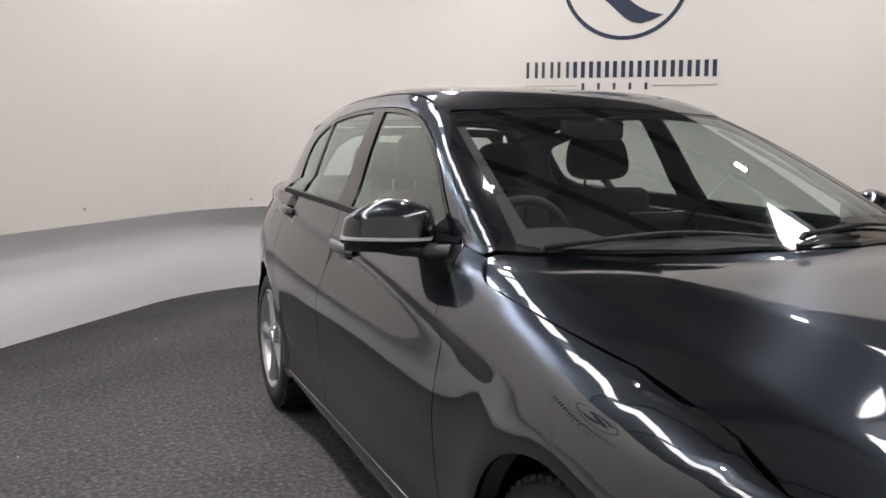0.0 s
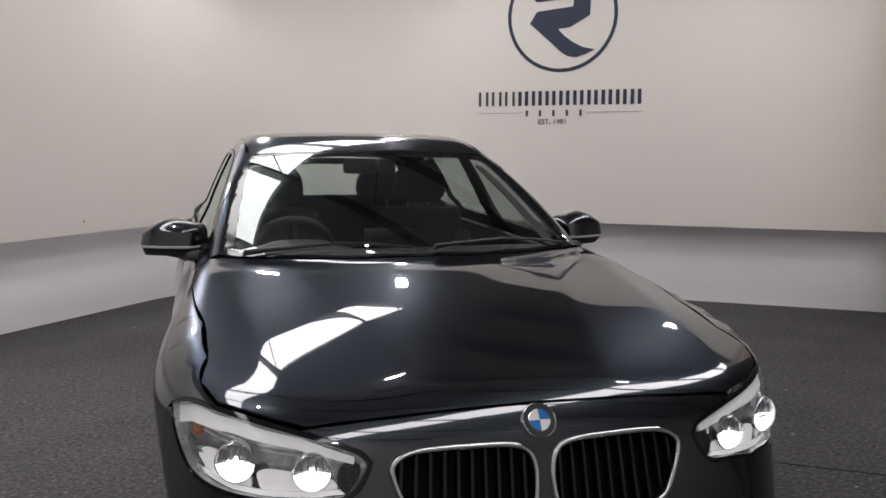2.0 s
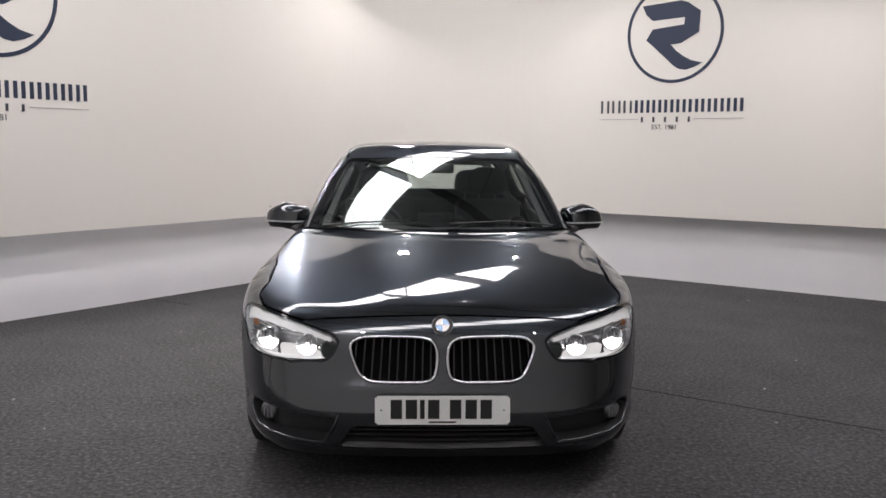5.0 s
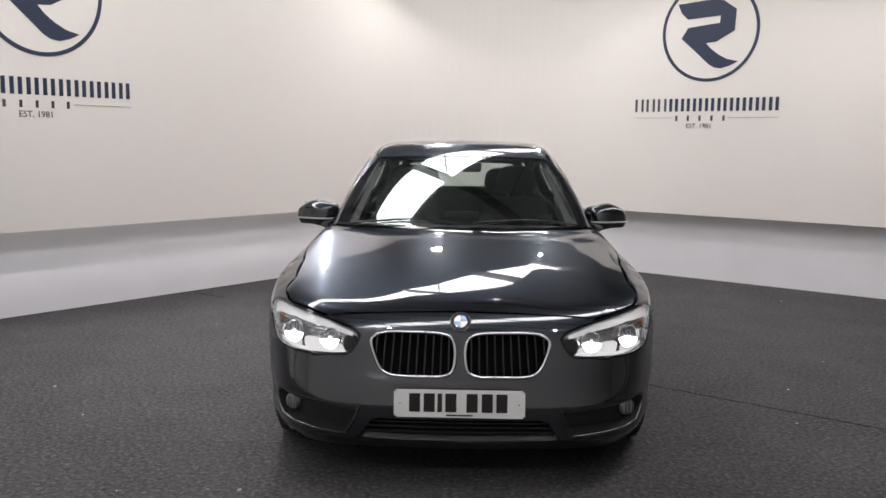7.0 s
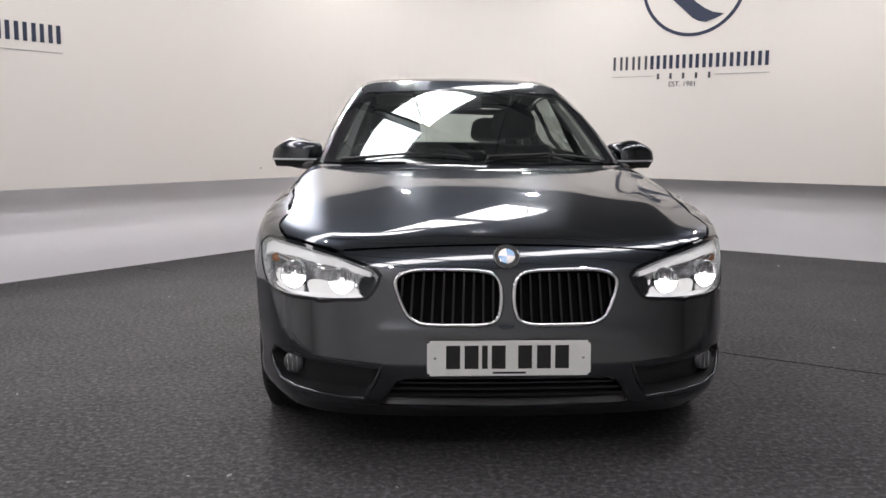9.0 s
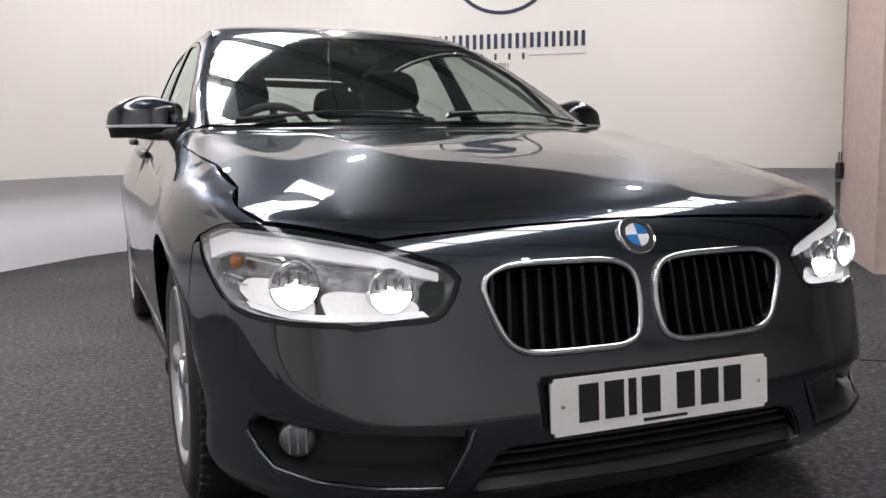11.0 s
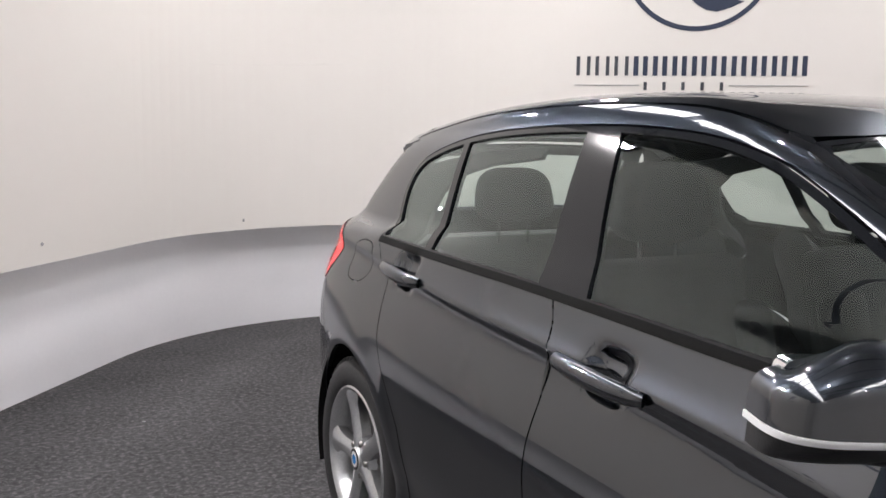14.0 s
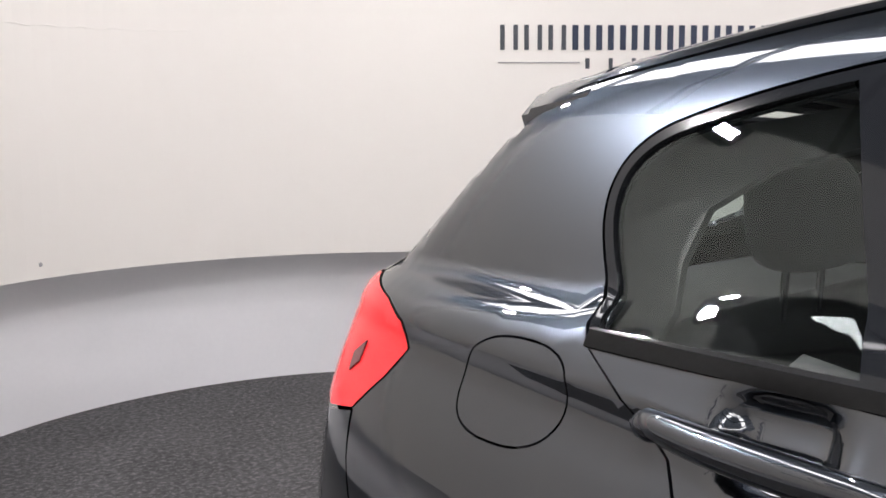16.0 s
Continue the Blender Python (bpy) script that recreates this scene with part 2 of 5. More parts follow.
def reach(start, way, far=1.6, steps=30):
    """The first place at which rays from outside meet the form; start and way are (n, 3)."""
    start, way = np.asarray(start, float), np.asarray(way, float)
    d = np.zeros(len(start))
    for _ in range(steps):
        v = form(*(start + way * d[:, None]).T)
        d = np.minimum(d + np.clip(v, -.05, .5) * .85, far)
    for _ in range(3):
        v = form(*(start + way * d[:, None]).T)
        slope = (form(*(start + way * (d + .001)[:, None]).T) - v) / .001
        d = d - np.clip(v / np.minimum(slope, -.05), -.02, .02)
    p = start + way * d[:, None]
    return p, (np.abs(form(*p.T)) < .004) & (d < far - .01)
# ---- small builders ----
def mesh_of(name, verts, faces, mats, index=None, smooth=False):
    me = bpy.data.meshes.new(name)
    me.from_pydata([tuple(map(float, v)) for v in verts], [], faces)
    for m in mats:
        me.materials.append(m)
    if index is not None:
        me.polygons.foreach_set("material_index", np.asarray(index, dtype=np.int32))
    if smooth:
        me.polygons.foreach_set("use_smooth", np.ones(len(me.polygons), dtype=bool))
    me.update()
    return me


def child(name, me, parent, label=""):
    ob = new(name, me)
    ob.parent = parent
    if label:
        ob["label"] = label
    return ob


def part(name, bm, mat, parent, label="", smooth=None):
    """One bmesh as one mesh object under a thing or a part."""
    me = bpy.data.meshes.new(name)
    bmesh.ops.recalc_face_normals(bm, faces=bm.faces)
    bm.to_mesh(me)
    bm.free()
    me.materials.append(mat)
    if smooth is not None:
        me.polygons.foreach_set("use_smooth", np.ones(len(me.polygons), dtype=bool))
        me.set_sharp_from_angle(angle=radians(smooth))
    return child(name, me, parent, label)


def box(bm, c, s, bevel=0.0, m=None, segs=2):
    """A box of size s about c, with rounded edges."""
    r = bmesh.ops.create_cube(bm, size=1.0, matrix=(m or Matrix()) @ Matrix.Translation(c) @ Matrix.Diagonal((*s, 1)))
    if bevel:
        es = list({e for v in r["verts"] for e in v.link_edges})
        bmesh.ops.bevel(bm, geom=es, offset=bevel, segments=segs, affect="EDGES", profile=.5)


def tube(bm, path, r, n=8, closed=False):
    """A round bar along a path of points; r is one radius or one for each point."""
    pts = [Vector(p) for p in path]
    rs = r if isinstance(r, (list, tuple)) else [r] * len(pts)
    rings, up = [], None
    for i, p in enumerate(pts):
        a = pts[i - 1] if (i or closed) else p
        b = pts[(i + 1) % len(pts)] if (i + 1 < len(pts) or closed) else p
        d = (b - a).normalized()
        if up is None:
            up = d.orthogonal().normalized()
        up = (up - d * up.dot(d)).normalized()
        side = d.cross(up)
        rings.append([bm.verts.new(p + (up * math.cos(2 * math.pi * k / n) + side * math.sin(2 * math.pi * k / n)) * rs[i]) for k in range(n)])
    for i in range(len(rings) - (0 if closed else 1)):
        a, b = rings[i], rings[(i + 1) % len(rings)]
        for k in range(n):
            bm.faces.new((a[k], a[(k + 1) % n], b[(k + 1) % n], b[k]))
    if not closed:
        bm.faces.new(rings[0])
        bm.faces.new(rings[-1])


def lathe(bm, profile, n=32, m=None):
    """Turn (radius, height) pairs round z."""
    m = m or Matrix()
    rings = []
    for r, h in profile:
        rings.append([bm.verts.new(m @ Vector((r * math.cos(2 * math.pi * k / n), r * math.sin(2 * math.pi * k / n), h))) for k in range(n)])
    for a, b in zip(rings, rings[1:]):
        for k in range(n):
            bm.faces.new((a[k], a[(k + 1) % n], b[(k + 1) % n], b[k]))
    return rings


# ---- the studio walls ----
DIR_B, DIR_A = Vector((.609, .793, 0)), Vector((.793, -.609, 0))
N_A, N_B = Vector((.609, .793, 0)), Vector((-.793, .609, 0))
CORNER = Vector((-.02, 5.465, 0))
BEND = 1.73


def wall_line(off=0.0, step=.12, back_b=9.0, back_a=5.95):
    """The plan of the wall's face, from the end of one side round the bend to the end of the other; off: metres outwards."""
    centre = CORNER - DIR_B * BEND + DIR_A * BEND
    pts = [CORNER - DIR_B * s + N_B * off for s in np.linspace(back_b, BEND, 24)]
    for k in range(1, 31):
        a = math.pi / 2 * k / 31
        pts.append(centre + (N_B * math.cos(a) + N_A * math.sin(a)) * (BEND + off))
    pts += [CORNER + DIR_A * s + N_A * off for s in np.linspace(BEND, back_a, 20)]
    return pts


def upright(name, z0, z1, inner, outer, mat, **kw):
    a, b = wall_line(inner, **kw), wall_line(outer, **kw)
    n = len(a)
    vs = [(p.x, p.y, z) for row, z in ((a, z0), (a, z1), (b, z0), (b, z1)) for p in row]
    fs = []
    for i in range(n - 1):
        fs += [(i, i + 1, n + i + 1, n + i), (2 * n + i + 1, 2 * n + i, 3 * n + i, 3 * n + i + 1),
               (n + i, n + i + 1, 3 * n + i + 1, 3 * n + i), (i + 1, i, 2 * n + i, 2 * n + i + 1)]
    fs += [(0, n, 3 * n, 2 * n), (n - 1, 3 * n - 1, 4 * n - 1, 2 * n - 1)]
    return new(name, mesh_of(name, vs, fs, [mat], smooth=False))


BAND_TOP = .68
RECESS = .15
wall = tagged(upright("wall_studio", BAND_TOP, WALL_TOP, 0, .10, M_WALL), "smooth off-white painted studio wall with a rounded corner", "wall", kind="structure")
ROWS = [(z, RECESS + .15 * (z / .70) ** 1.6) for z in np.linspace(0, BAND_TOP + .02, 8)]
lines = [wall_line(off) for z, off in ROWS] + [wall_line(.42), wall_line(.42)]
zs = [z for z, off in ROWS] + [BAND_TOP + .02, 0]
n = len(lines[0])
vs = [(p.x, p.y, z) for row, z in zip(lines, zs) for p in row]
fs = [(a * n + i, a * n + i + 1, b * n + i + 1, b * n + i) for a, b in zip(range(10), [*range(1, 10), 0]) for i in range(n - 1)]
fs += [tuple(a * n for a in range(10)), tuple(a * n + n - 1 for a in range(9, -1, -1))]
band_me = mesh_of("baseboard", vs, fs, [M_BAND], smooth=True)
band_me.set_sharp_from_angle(angle=radians(40))
tagged(new("baseboard", band_me), "tall grey coved band set back under the white wall", "skirting", kind="structure")
fl = bmesh.new()
box(fl, (0, .5, -.05), (15, 15, .1))
floor_me = bpy.data.meshes.new("floor")
fl.to_mesh(floor_me)
fl.free()
floor_me.materials.append(M_CARPET)
tagged(new("floor", floor_me), "charcoal needle-felt exhibition carpet", "carpet", kind="structure")

# hall above and around; pale floor below the carpet is added to bounce light
def slab(name, c, s, mat, label, category):
    bm = bmesh.new()
    box(bm, c, s)
    me = bpy.data.meshes.new(name)
    bm.to_mesh(me)
    bm.free()
    me.materials.append(mat)
    return tagged(new(name, me), label, category, kind="structure")


slab("floor_bounce", (0, 0, -.155), (34, 34, .1), M_BOUNCE, "unseen pale hall floor added to bounce light", "floor")
slab("ceiling", (0, 0, HALL_Z + .1), (34, 34, .2), M_HALL, "pale grey steel hall roof lining", "ceiling")
# unseen walls; the south one stands near to brighten the bumper's reflections
for nm, c, s in (("wall_north", (0, 16.9, 3.1), (34, .2, 6.2)), ("wall_south", (0, -10.1, 3.1), (34, .2, 6.2)), ("wall_east", (16.9, 0, 3.1), (.2, 33.6, 6.2)), ("wall_west", (-16.9, 0, 3.1), (.2, 33.6, 6.2))):
    slab(nm, c, s, M_HALLWALL, "plain unseen wall added round the hall", "wall")
HALL_TURN = Matrix.Rotation(math.atan2(DIR_B.y, DIR_B.x), 4, "Z")
for v in (-10.2, -3.36, 3.48):
    sky = tagged(new("rooflight"), "bright translucent rooflight strip in the hall roof", "rooflight", "rooflights", "structure")
    for k in range(-4, 7):
        bm = bmesh.new()
        box(bm, (-6.2 + 2.1 * k, -v, HALL_Z - .02), (1.95, .85, .02), 0, HALL_TURN)
        part("rooflight_sheet", bm, M_SKY, sky)
for k in range(-4, 8):
    bm = bmesh.new()
    box(bm, (-7.25 + 2.1 * k, 0, HALL_Z - .16), (.09, 30, .24), .01, HALL_TURN)
    me = bpy.data.meshes.new("roof_beam")
    bm.to_mesh(me)
    bm.free()
    me.materials.append(M_STEEL)
    tagged(new("roof_beam", me), "dark steel purlin under the hall roof", "beam", "roof beams", "structure")

# plain wall that closes the studio's far end, and the plug box on its corner
end = CORNER + DIR_A * 5.955
bm = bmesh.new()
box(bm, (0, 0, 0), (.12, 1.4, WALL_TOP), 0, Matrix.Translation(end + DIR_A * .061 - N_A * .7 + Vector((0, 0, WALL_TOP / 2))) @ Matrix.Rotation(math.atan2(DIR_A.y, DIR_A.x), 4, "Z"))
me = bpy.data.meshes.new("wall_end")
bm.to_mesh(me)
bm.free()
me.materials.append(M_TAUPE)
tagged(new("wall_end", me), "plain taupe end wall of the studio", "wall", kind="structure")
plug_at = end - DIR_A * .03 - N_A * .10 + Vector((0, 0, .66))
bm = bmesh.new()
box(bm, plug_at, (.05, .05, .13), .006)
me = bpy.data.meshes.new("plug_box")
bm.to_mesh(me)
bm.free()
me.materials.append(M_BLACK)
plug = tagged(new("plug_box", me), "small black plug box with cables in the wall corner", "plug")
for dx, h, bend in ((-.012, .10, 0), (.014, .10, .0), (.02, -.2, .10)):
    bm = bmesh.new()
    tube(bm, [plug_at + Vector((dx, 0, .05 if h > 0 else -.05)), plug_at + Vector((dx + bend * .6, 0, .05 + h * .6)), plug_at + Vector((dx + bend, 0, .05 + h))], .006, 6)
    part("cable", bm, M_BLACK, plug, smooth=60)


def flood(at, to, power, spread=180, size=.11, colour=(1, .96, .93)):
    """A small flood lamp: body, bracket and the light that it gives."""
    m = look(at, to)
    bm = bmesh.new()
    box(bm, (0, 0, .05), (size + .10, size + .08, .06), .012, m)
    me = bpy.data.meshes.new("flood_lamp")
    bm.to_mesh(me)
    bm.free()
    me.materials.append(M_STEEL)
    lamp = tagged(new("flood_lamp", me), "small black flood lamp hung over the studio", "lamp", "flood lamps")
    bm = bmesh.new()
    tube(bm, [Vector(at) + Vector((0, 0, .04)), Vector((at[0], at[1], HALL_Z))], .012, 6)
    part("hanger", bm, M_STEEL, lamp, smooth=60)
    d = bpy.data.lights.new("flood", "AREA")
    d.energy, d.color, d.shape, d.size, d.size_y = power, colour, "RECTANGLE", size, size * .6
    d.spread = radians(spread)
    ob = new("flood", d)
    ob.matrix_world = m
    return ob


# the last two are unseen, added to brighten the car's front
FLOODS = (((-1.78, 3.02, 3.08), (-.85, .4, .95), 26), ((-.30, 4.10, 3.30), (-.1, 1.2, .5), 18), ((1.12, 3.78, 3.30), (.5, .8, .5), 18), ((3.35, 2.02, 3.30), (1.5, .3, .4), 18),
          ((-2.0, -.6, 4.4), (-2.9, 1.5, 1.0), 58), ((.4, 1.6, 4.5), (-.6, 4.6, 1.0), 24), ((2.6, -.4, 4.4), (3.9, 2.8, 1.3), 24), ((-1.6, -7.5, 4.6), (-.3, -2.0, .3), 26), ((2.4, -7.5, 4.6), (.3, -2.0, .3), 26))
for at, to, power in FLOODS:
    flood(at, to, power, 75 if at[2] < 3.2 else 180)
from mathutils import geometry


# ---- panels laid on the form ----
def inside(poly, pts):
    x, y = pts[:, 0], pts[:, 1]
    r = np.zeros(len(pts), bool)
    for (x0, y0), (x1, y1) in zip(poly, np.roll(poly, -1, 0)):
        c = (y0 > y) != (y1 > y)
        with np.errstate(divide="ignore", invalid="ignore"):
            r ^= c & (x < (x1 - x0) * (y - y0) / (y1 - y0) + x0)
    return r


def smooth_loop(pts, per=6, sharp=()):
    """A closed round curve through the points; those numbered in sharp stay corners."""
    p = np.array(pts, float)
    n = len(p)
    out = []
    for i in range(n):
        p0, p1, p2, p3 = p[i - 1], p[i], p[(i + 1) % n], p[(i + 2) % n]
        t1 = np.zeros(2) if i in sharp else (p2 - p0) / 2
        t2 = np.zeros(2) if (i + 1) % n in sharp else (p3 - p1) / 2
        if i in sharp:
            t1 = (p2 - p1) * .8
        if (i + 1) % n in sharp:
            t2 = (p2 - p1) * .8
        lim = np.linalg.norm(p2 - p1) * 1.2
        t1 = t1 * min(1, lim / max(1e-9, np.linalg.norm(t1)))
        t2 = t2 * min(1, lim / max(1e-9, np.linalg.norm(t2)))
        for k in range(per):
            s = k / per
            out.append(p1 * (2 * s ** 3 - 3 * s ** 2 + 1) + t1 * (s ** 3 - 2 * s ** 2 + s) + p2 * (3 * s ** 2 - 2 * s ** 3) + t2 * (s ** 3 - s ** 2))
    return np.array(out)


def dense(poly, step):
    out = []
    p = np.array(poly, float)
    for a, b in zip(p, np.roll(p, -1, 0)):
        k = max(1, int(math.ceil(np.linalg.norm(b - a) / step)))
        out += [a + (b - a) * i / k for i in range(k)]
    return np.array(out)


def shrink(poly, d):
    """The outline moved inwards by d."""
    p = np.array(poly, float)
    a, b = np.roll(p, 1, 0), np.roll(p, -1, 0)
    area2 = np.sum(p[:, 0] * b[:, 1] - b[:, 0] * p[:, 1])
    e1, e2 = p - a, b - p
    e1 /= np.linalg.norm(e1, axis=1)[:, None] + 1e-12
    e2 /= np.linalg.norm(e2, axis=1)[:, None] + 1e-12
    n1, n2 = np.stack((-e1[:, 1], e1[:, 0]), 1), np.stack((-e2[:, 1], e2[:, 0]), 1)
    n = n1 + n2
    n /= np.maximum(.5, np.sum(n * n, 1) / 2)[:, None]
    return p + n * d * (1 if area2 > 0 else -1)


def view_side(sign):
    return lambda q: (np.stack((np.full(len(q), 1.2 * sign), q[:, 0], q[:, 1]), 1), np.tile((-1.0 * sign, 0, 0), (len(q), 1)))


def view_top(q):
    return np.stack((q[:, 0], q[:, 1], np.full(len(q), 1.7)), 1), np.tile((0, 0, -1.0), (len(q), 1))


def view_rear(q):
    return np.stack((q[:, 0], np.full(len(q), 2.6), q[:, 1]), 1), np.tile((0, -1.0, 0), (len(q), 1))


def view_nose(q):
    """q: metres of bend (0.9 m per radian) round an upright axis in the engine bay, and height."""
    a = q[:, 0] / .9
    d = np.stack((np.sin(a), -np.cos(a), np.zeros(len(q))), 1)
    return np.array((0, -1.2, 0)) + d * 1.5 + np.stack((np.zeros(len(q)), np.zeros(len(q)), q[:, 1]), 1), -d


def normals_at(p):
    e = .0015
    g = np.stack([form(*(p + e * a).T) - form(*(p - e * a).T) for a in np.eye(3)], 1)
    return g / (np.linalg.norm(g, axis=1)[:, None] + 1e-12)


def sheet(name, view, outline, holes=(), step=.03, depth=0.0, thick=.014, mats=None, warp=None, lines=()):
    """A panel cut from the form's skin, with thickness and a folded rim. depth: how far it lies under the skin."""
    loops = [dense(o, step) for o in (outline, *holes)]
    pts = list(map(tuple, np.concatenate(loops)))
    edges, k = [], 0
    for lo in loops:
        edges += [(k + i, k + (i + 1) % len(lo)) for i in range(len(lo))]
        k += len(lo)
    lo, hi = loops[0].min(0), loops[0].max(0)
    gx, gy = np.meshgrid(np.arange(lo[0] + step / 2, hi[0], step), np.arange(lo[1] + step / 2, hi[1], step))
    g = np.stack((gx.ravel() + (np.round((gy.ravel() - lo[1]) / step) % 2) * step / 2, gy.ravel()), 1)
    keep = inside(loops[0], g)
    for h in loops[1:]:
        keep &= ~inside(h, g)
    g = g[keep]
    rim = np.concatenate(loops)
    # pressed lines that the mesh must follow
    far_from = lambda q, d: np.array([np.min(np.sum((rim - r) ** 2, 1)) for r in q]) > d * d
    for line in lines:
        line = np.array(line, float)
        ok = inside(loops[0], line) & far_from(line, step * .3)
        for h in loops[1:]:
            ok &= ~inside(h, line)
        for i in range(len(line)):
            if ok[i]:
                if i and ok[i - 1]:
                    edges.append((len(pts) - 1, len(pts)))
                pts.append(tuple(line[i]))
        if ok.any():
            g = g[np.array([np.min(np.sum((line[ok] - q) ** 2, 1)) for q in g]) > (step * .4) ** 2]
    if len(g):
        near = np.array([np.min(np.sum((rim - q) ** 2, 1)) for q in g])
        g = g[near > (step * .45) ** 2]
    pts += list(map(tuple, g))
    v2, _, tris, _, _, _ = geometry.delaunay_2d_cdt([Vector(p) for p in pts], edges, [], 0, 1e-6)
    v2 = np.array([(v[0], v[1]) for v in v2])
    tris = np.array([t for t in tris if len(t) == 3])
    c = v2[tris].mean(1)
    ok = inside(loops[0], c)
    for h in loops[1:]:
        ok &= ~inside(h, c)
    tris = tris[ok]
    p, hit = reach(*view(v2), far=1.5, steps=90)
    n = normals_at(p)
    tris = tris[hit[tris].all(1)]
    fn = np.cross(p[tris[:, 1]] - p[tris[:, 0]], p[tris[:, 2]] - p[tris[:, 0]])
    flip = np.sum(fn * n[tris].mean(1), 1) < 0
    tris[flip] = tris[flip][:, ::-1]
    top = p - n * depth
    if warp:
        top = warp(top, n, v2)
    low = top - n * thick
    used = {}
    for t in tris:
        for a, b in ((t[0], t[1]), (t[1], t[2]), (t[2], t[0])):
            used[(a, b)] = True
    rims = [(a, b) for (a, b) in used if (b, a) not in used]
    m = len(top)
    # rim corners are doubled, so that the fold stays crisp
    rv = sorted({a for e in rims for a in e})
    at = {a: 2 * m + i for i, a in enumerate(rv)}
    at2 = {a: 2 * m + len(rv) + i for i, a in enumerate(rv)}
    verts = np.concatenate((top, low, top[rv] if rv else np.zeros((0, 3)), low[rv] if rv else np.zeros((0, 3))))
    faces = [tuple(map(int, t)) for t in tris] + [tuple(int(m + i) for i in t[::-1]) for t in tris] + [(at[a], at2[a], at2[b], at[b]) for a, b in rims]
    index = [0] * len(tris) + [1] * len(tris) + [1 if len(mats) < 3 else 2] * len(rims)
    me = mesh_of(name, verts, faces, mats, index, smooth=True)
    side_n = np.zeros((len(verts), 3))
    side_n[:m], side_n[m:2 * m] = n, -n
    for a, b in rims:
        e = np.cross(top[b] - top[a], n[a])
        for q in (at[a], at[b], at2[a], at2[b]):
            side_n[q] += e
    ln = np.linalg.norm(side_n, axis=1)
    side_n[ln < 1e-9] = (0, 0, 1)
    side_n /= np.maximum(ln, 1e-9)[:, None]
    me.normals_split_custom_set_from_vertices(side_n.tolist())
    return me


# ---- the car ----
car = tagged(new("car"), "dark grey metallic five-door hatchback car with lit headlights", "car")
PAINT3 = [M_PAINT, M_SHADOWED, M_PAINT]
G = .0022          # half a shut line


def both(name, outline, holes=(), label="", mats=None, step=.03, depth=0.0, thick=.014, parents=None, warp=None, lines=()):
    obs = []
    for sign in (-1, 1):
        me = sheet(name, view_side(sign), outline, holes, step, depth, thick, mats or PAINT3, warp, lines)
        obs.append(child(name, me, parents[sign] if parents else car, label))
    return dict(zip((-1, 1), obs))


def rail_z(y):
    """Height of the roof joint, 0.53 m out."""
    y = np.asarray(y, float)
    p, _ = reach(np.stack((np.full(len(y), .53), y, np.full(len(y), 1.6)), 1), np.tile((0, 0, -1.0), (len(y), 1)))
    return p[:, 2]


DLO = smooth_loop([(1.33, .995), (1.39, 1.12), (1.385, 1.195), (1.32, 1.245), (1.10, 1.297), (.80, 1.325), (.45, 1.330), (.18, 1.313), (.0, 1.276), (-.13, 1.225), (-.28, 1.150), (-.42, 1.055), (-.55, .968), (-.40, .958), (.0, .966), (.60, .984), (1.05, .992)], 6, sharp=(0, 12))
ys = np.linspace(.02, 1.58, 24)
top_rail = [(y, z) for y, z in zip(ys, rail_z(ys) - .003)]
ARCH_RAD = .352
ARCH_F = [(AXLE_F + ARCH_RAD * math.cos(a), WHEEL_Z + .005 + ARCH_RAD * math.sin(a)) for a in np.linspace(math.radians(-22), math.radians(202), 40)]
ARCH_R = [(AXLE_R + ARCH_RAD * math.cos(a), WHEEL_Z + .005 + ARCH_RAD * math.sin(a)) for a in np.linspace(math.radians(-22), math.radians(202), 40)]
SILL = .245
SHUT_R = [(1.33, .99), (1.262, .945), (1.20, .895), (1.165, .83), (1.12, .75), (1.03, .64), (.96, .54), (.92, .42), (.91, .285)]
SHUT_B = [(.40, .97), (.372, .93), (.345, .87), (.335, .78), (.335, .285)]
SHUT_F = [(-.60, .962), (-.66, .91), (-.70, .84), (-.735, .74), (-.745, .60), (-.745, .285)]
gap = lambda line, d: [(y + d, z) for y, z in line]
belt = lambda a, b, n=14: [(y, float(spline((-.6, .955), (-.4, .950), (0, .957), (.6, .975), (1.05, .983), (1.33, .988))(y))) for y in np.linspace(a, b, n)]

FOLDS = [[(y, float(crease(y)) + d) for y in np.arange(-1.3, 1.8, .012)] for d in (.010, .0, -.007, -.016, -.03)]
front_door = both("front_door", step=.017, lines=FOLDS, outline=gap(SHUT_F, G)[::-1] + belt(-.595, .395)[::1] + gap(SHUT_B, -G))
rear_door = both("rear_door", step=.017, lines=FOLDS, outline=gap(SHUT_B, G)[::-1] + belt(.405, 1.325) + gap(SHUT_R, -G))

HL = smooth_loop([(.394, .628), (.420, .652), (.539, .692), (.69, .719), (.845, .724), (.928, .696), (.905, .652), (.836, .586), (.779, .560), (.683, .549), (.58, .548), (.555, .543), (.50, .551), (.433, .556), (.405, .59)], 5, sharp=(0, 5))
lamp_edge = reach(*view_nose(shrink(HL, -.006)[17:27]))[0]
HOOD_SIDE = [(-.745, .940), (-.86, .899), (-1.02, .884), (-1.21, .864), (-1.40, .840), (-1.64, .795), (-1.76, .760)]
fender = both("front_wing", [(-.62, .952)] + [(y, z - .0008) for y, z in HOOD_SIDE] + [(q[1], q[2]) for q in lamp_edge[:-1]] + [(-1.674, .68), (-1.672, .55)] + [q for q in ARCH_F[::-1] if q[0] > -1.668 and q[1] > .285] + gap(SHUT_F, -G)[::-1][:-1], lines=FOLDS)
dlo_out = shrink(DLO, -.004)
i12 = 12 * 6
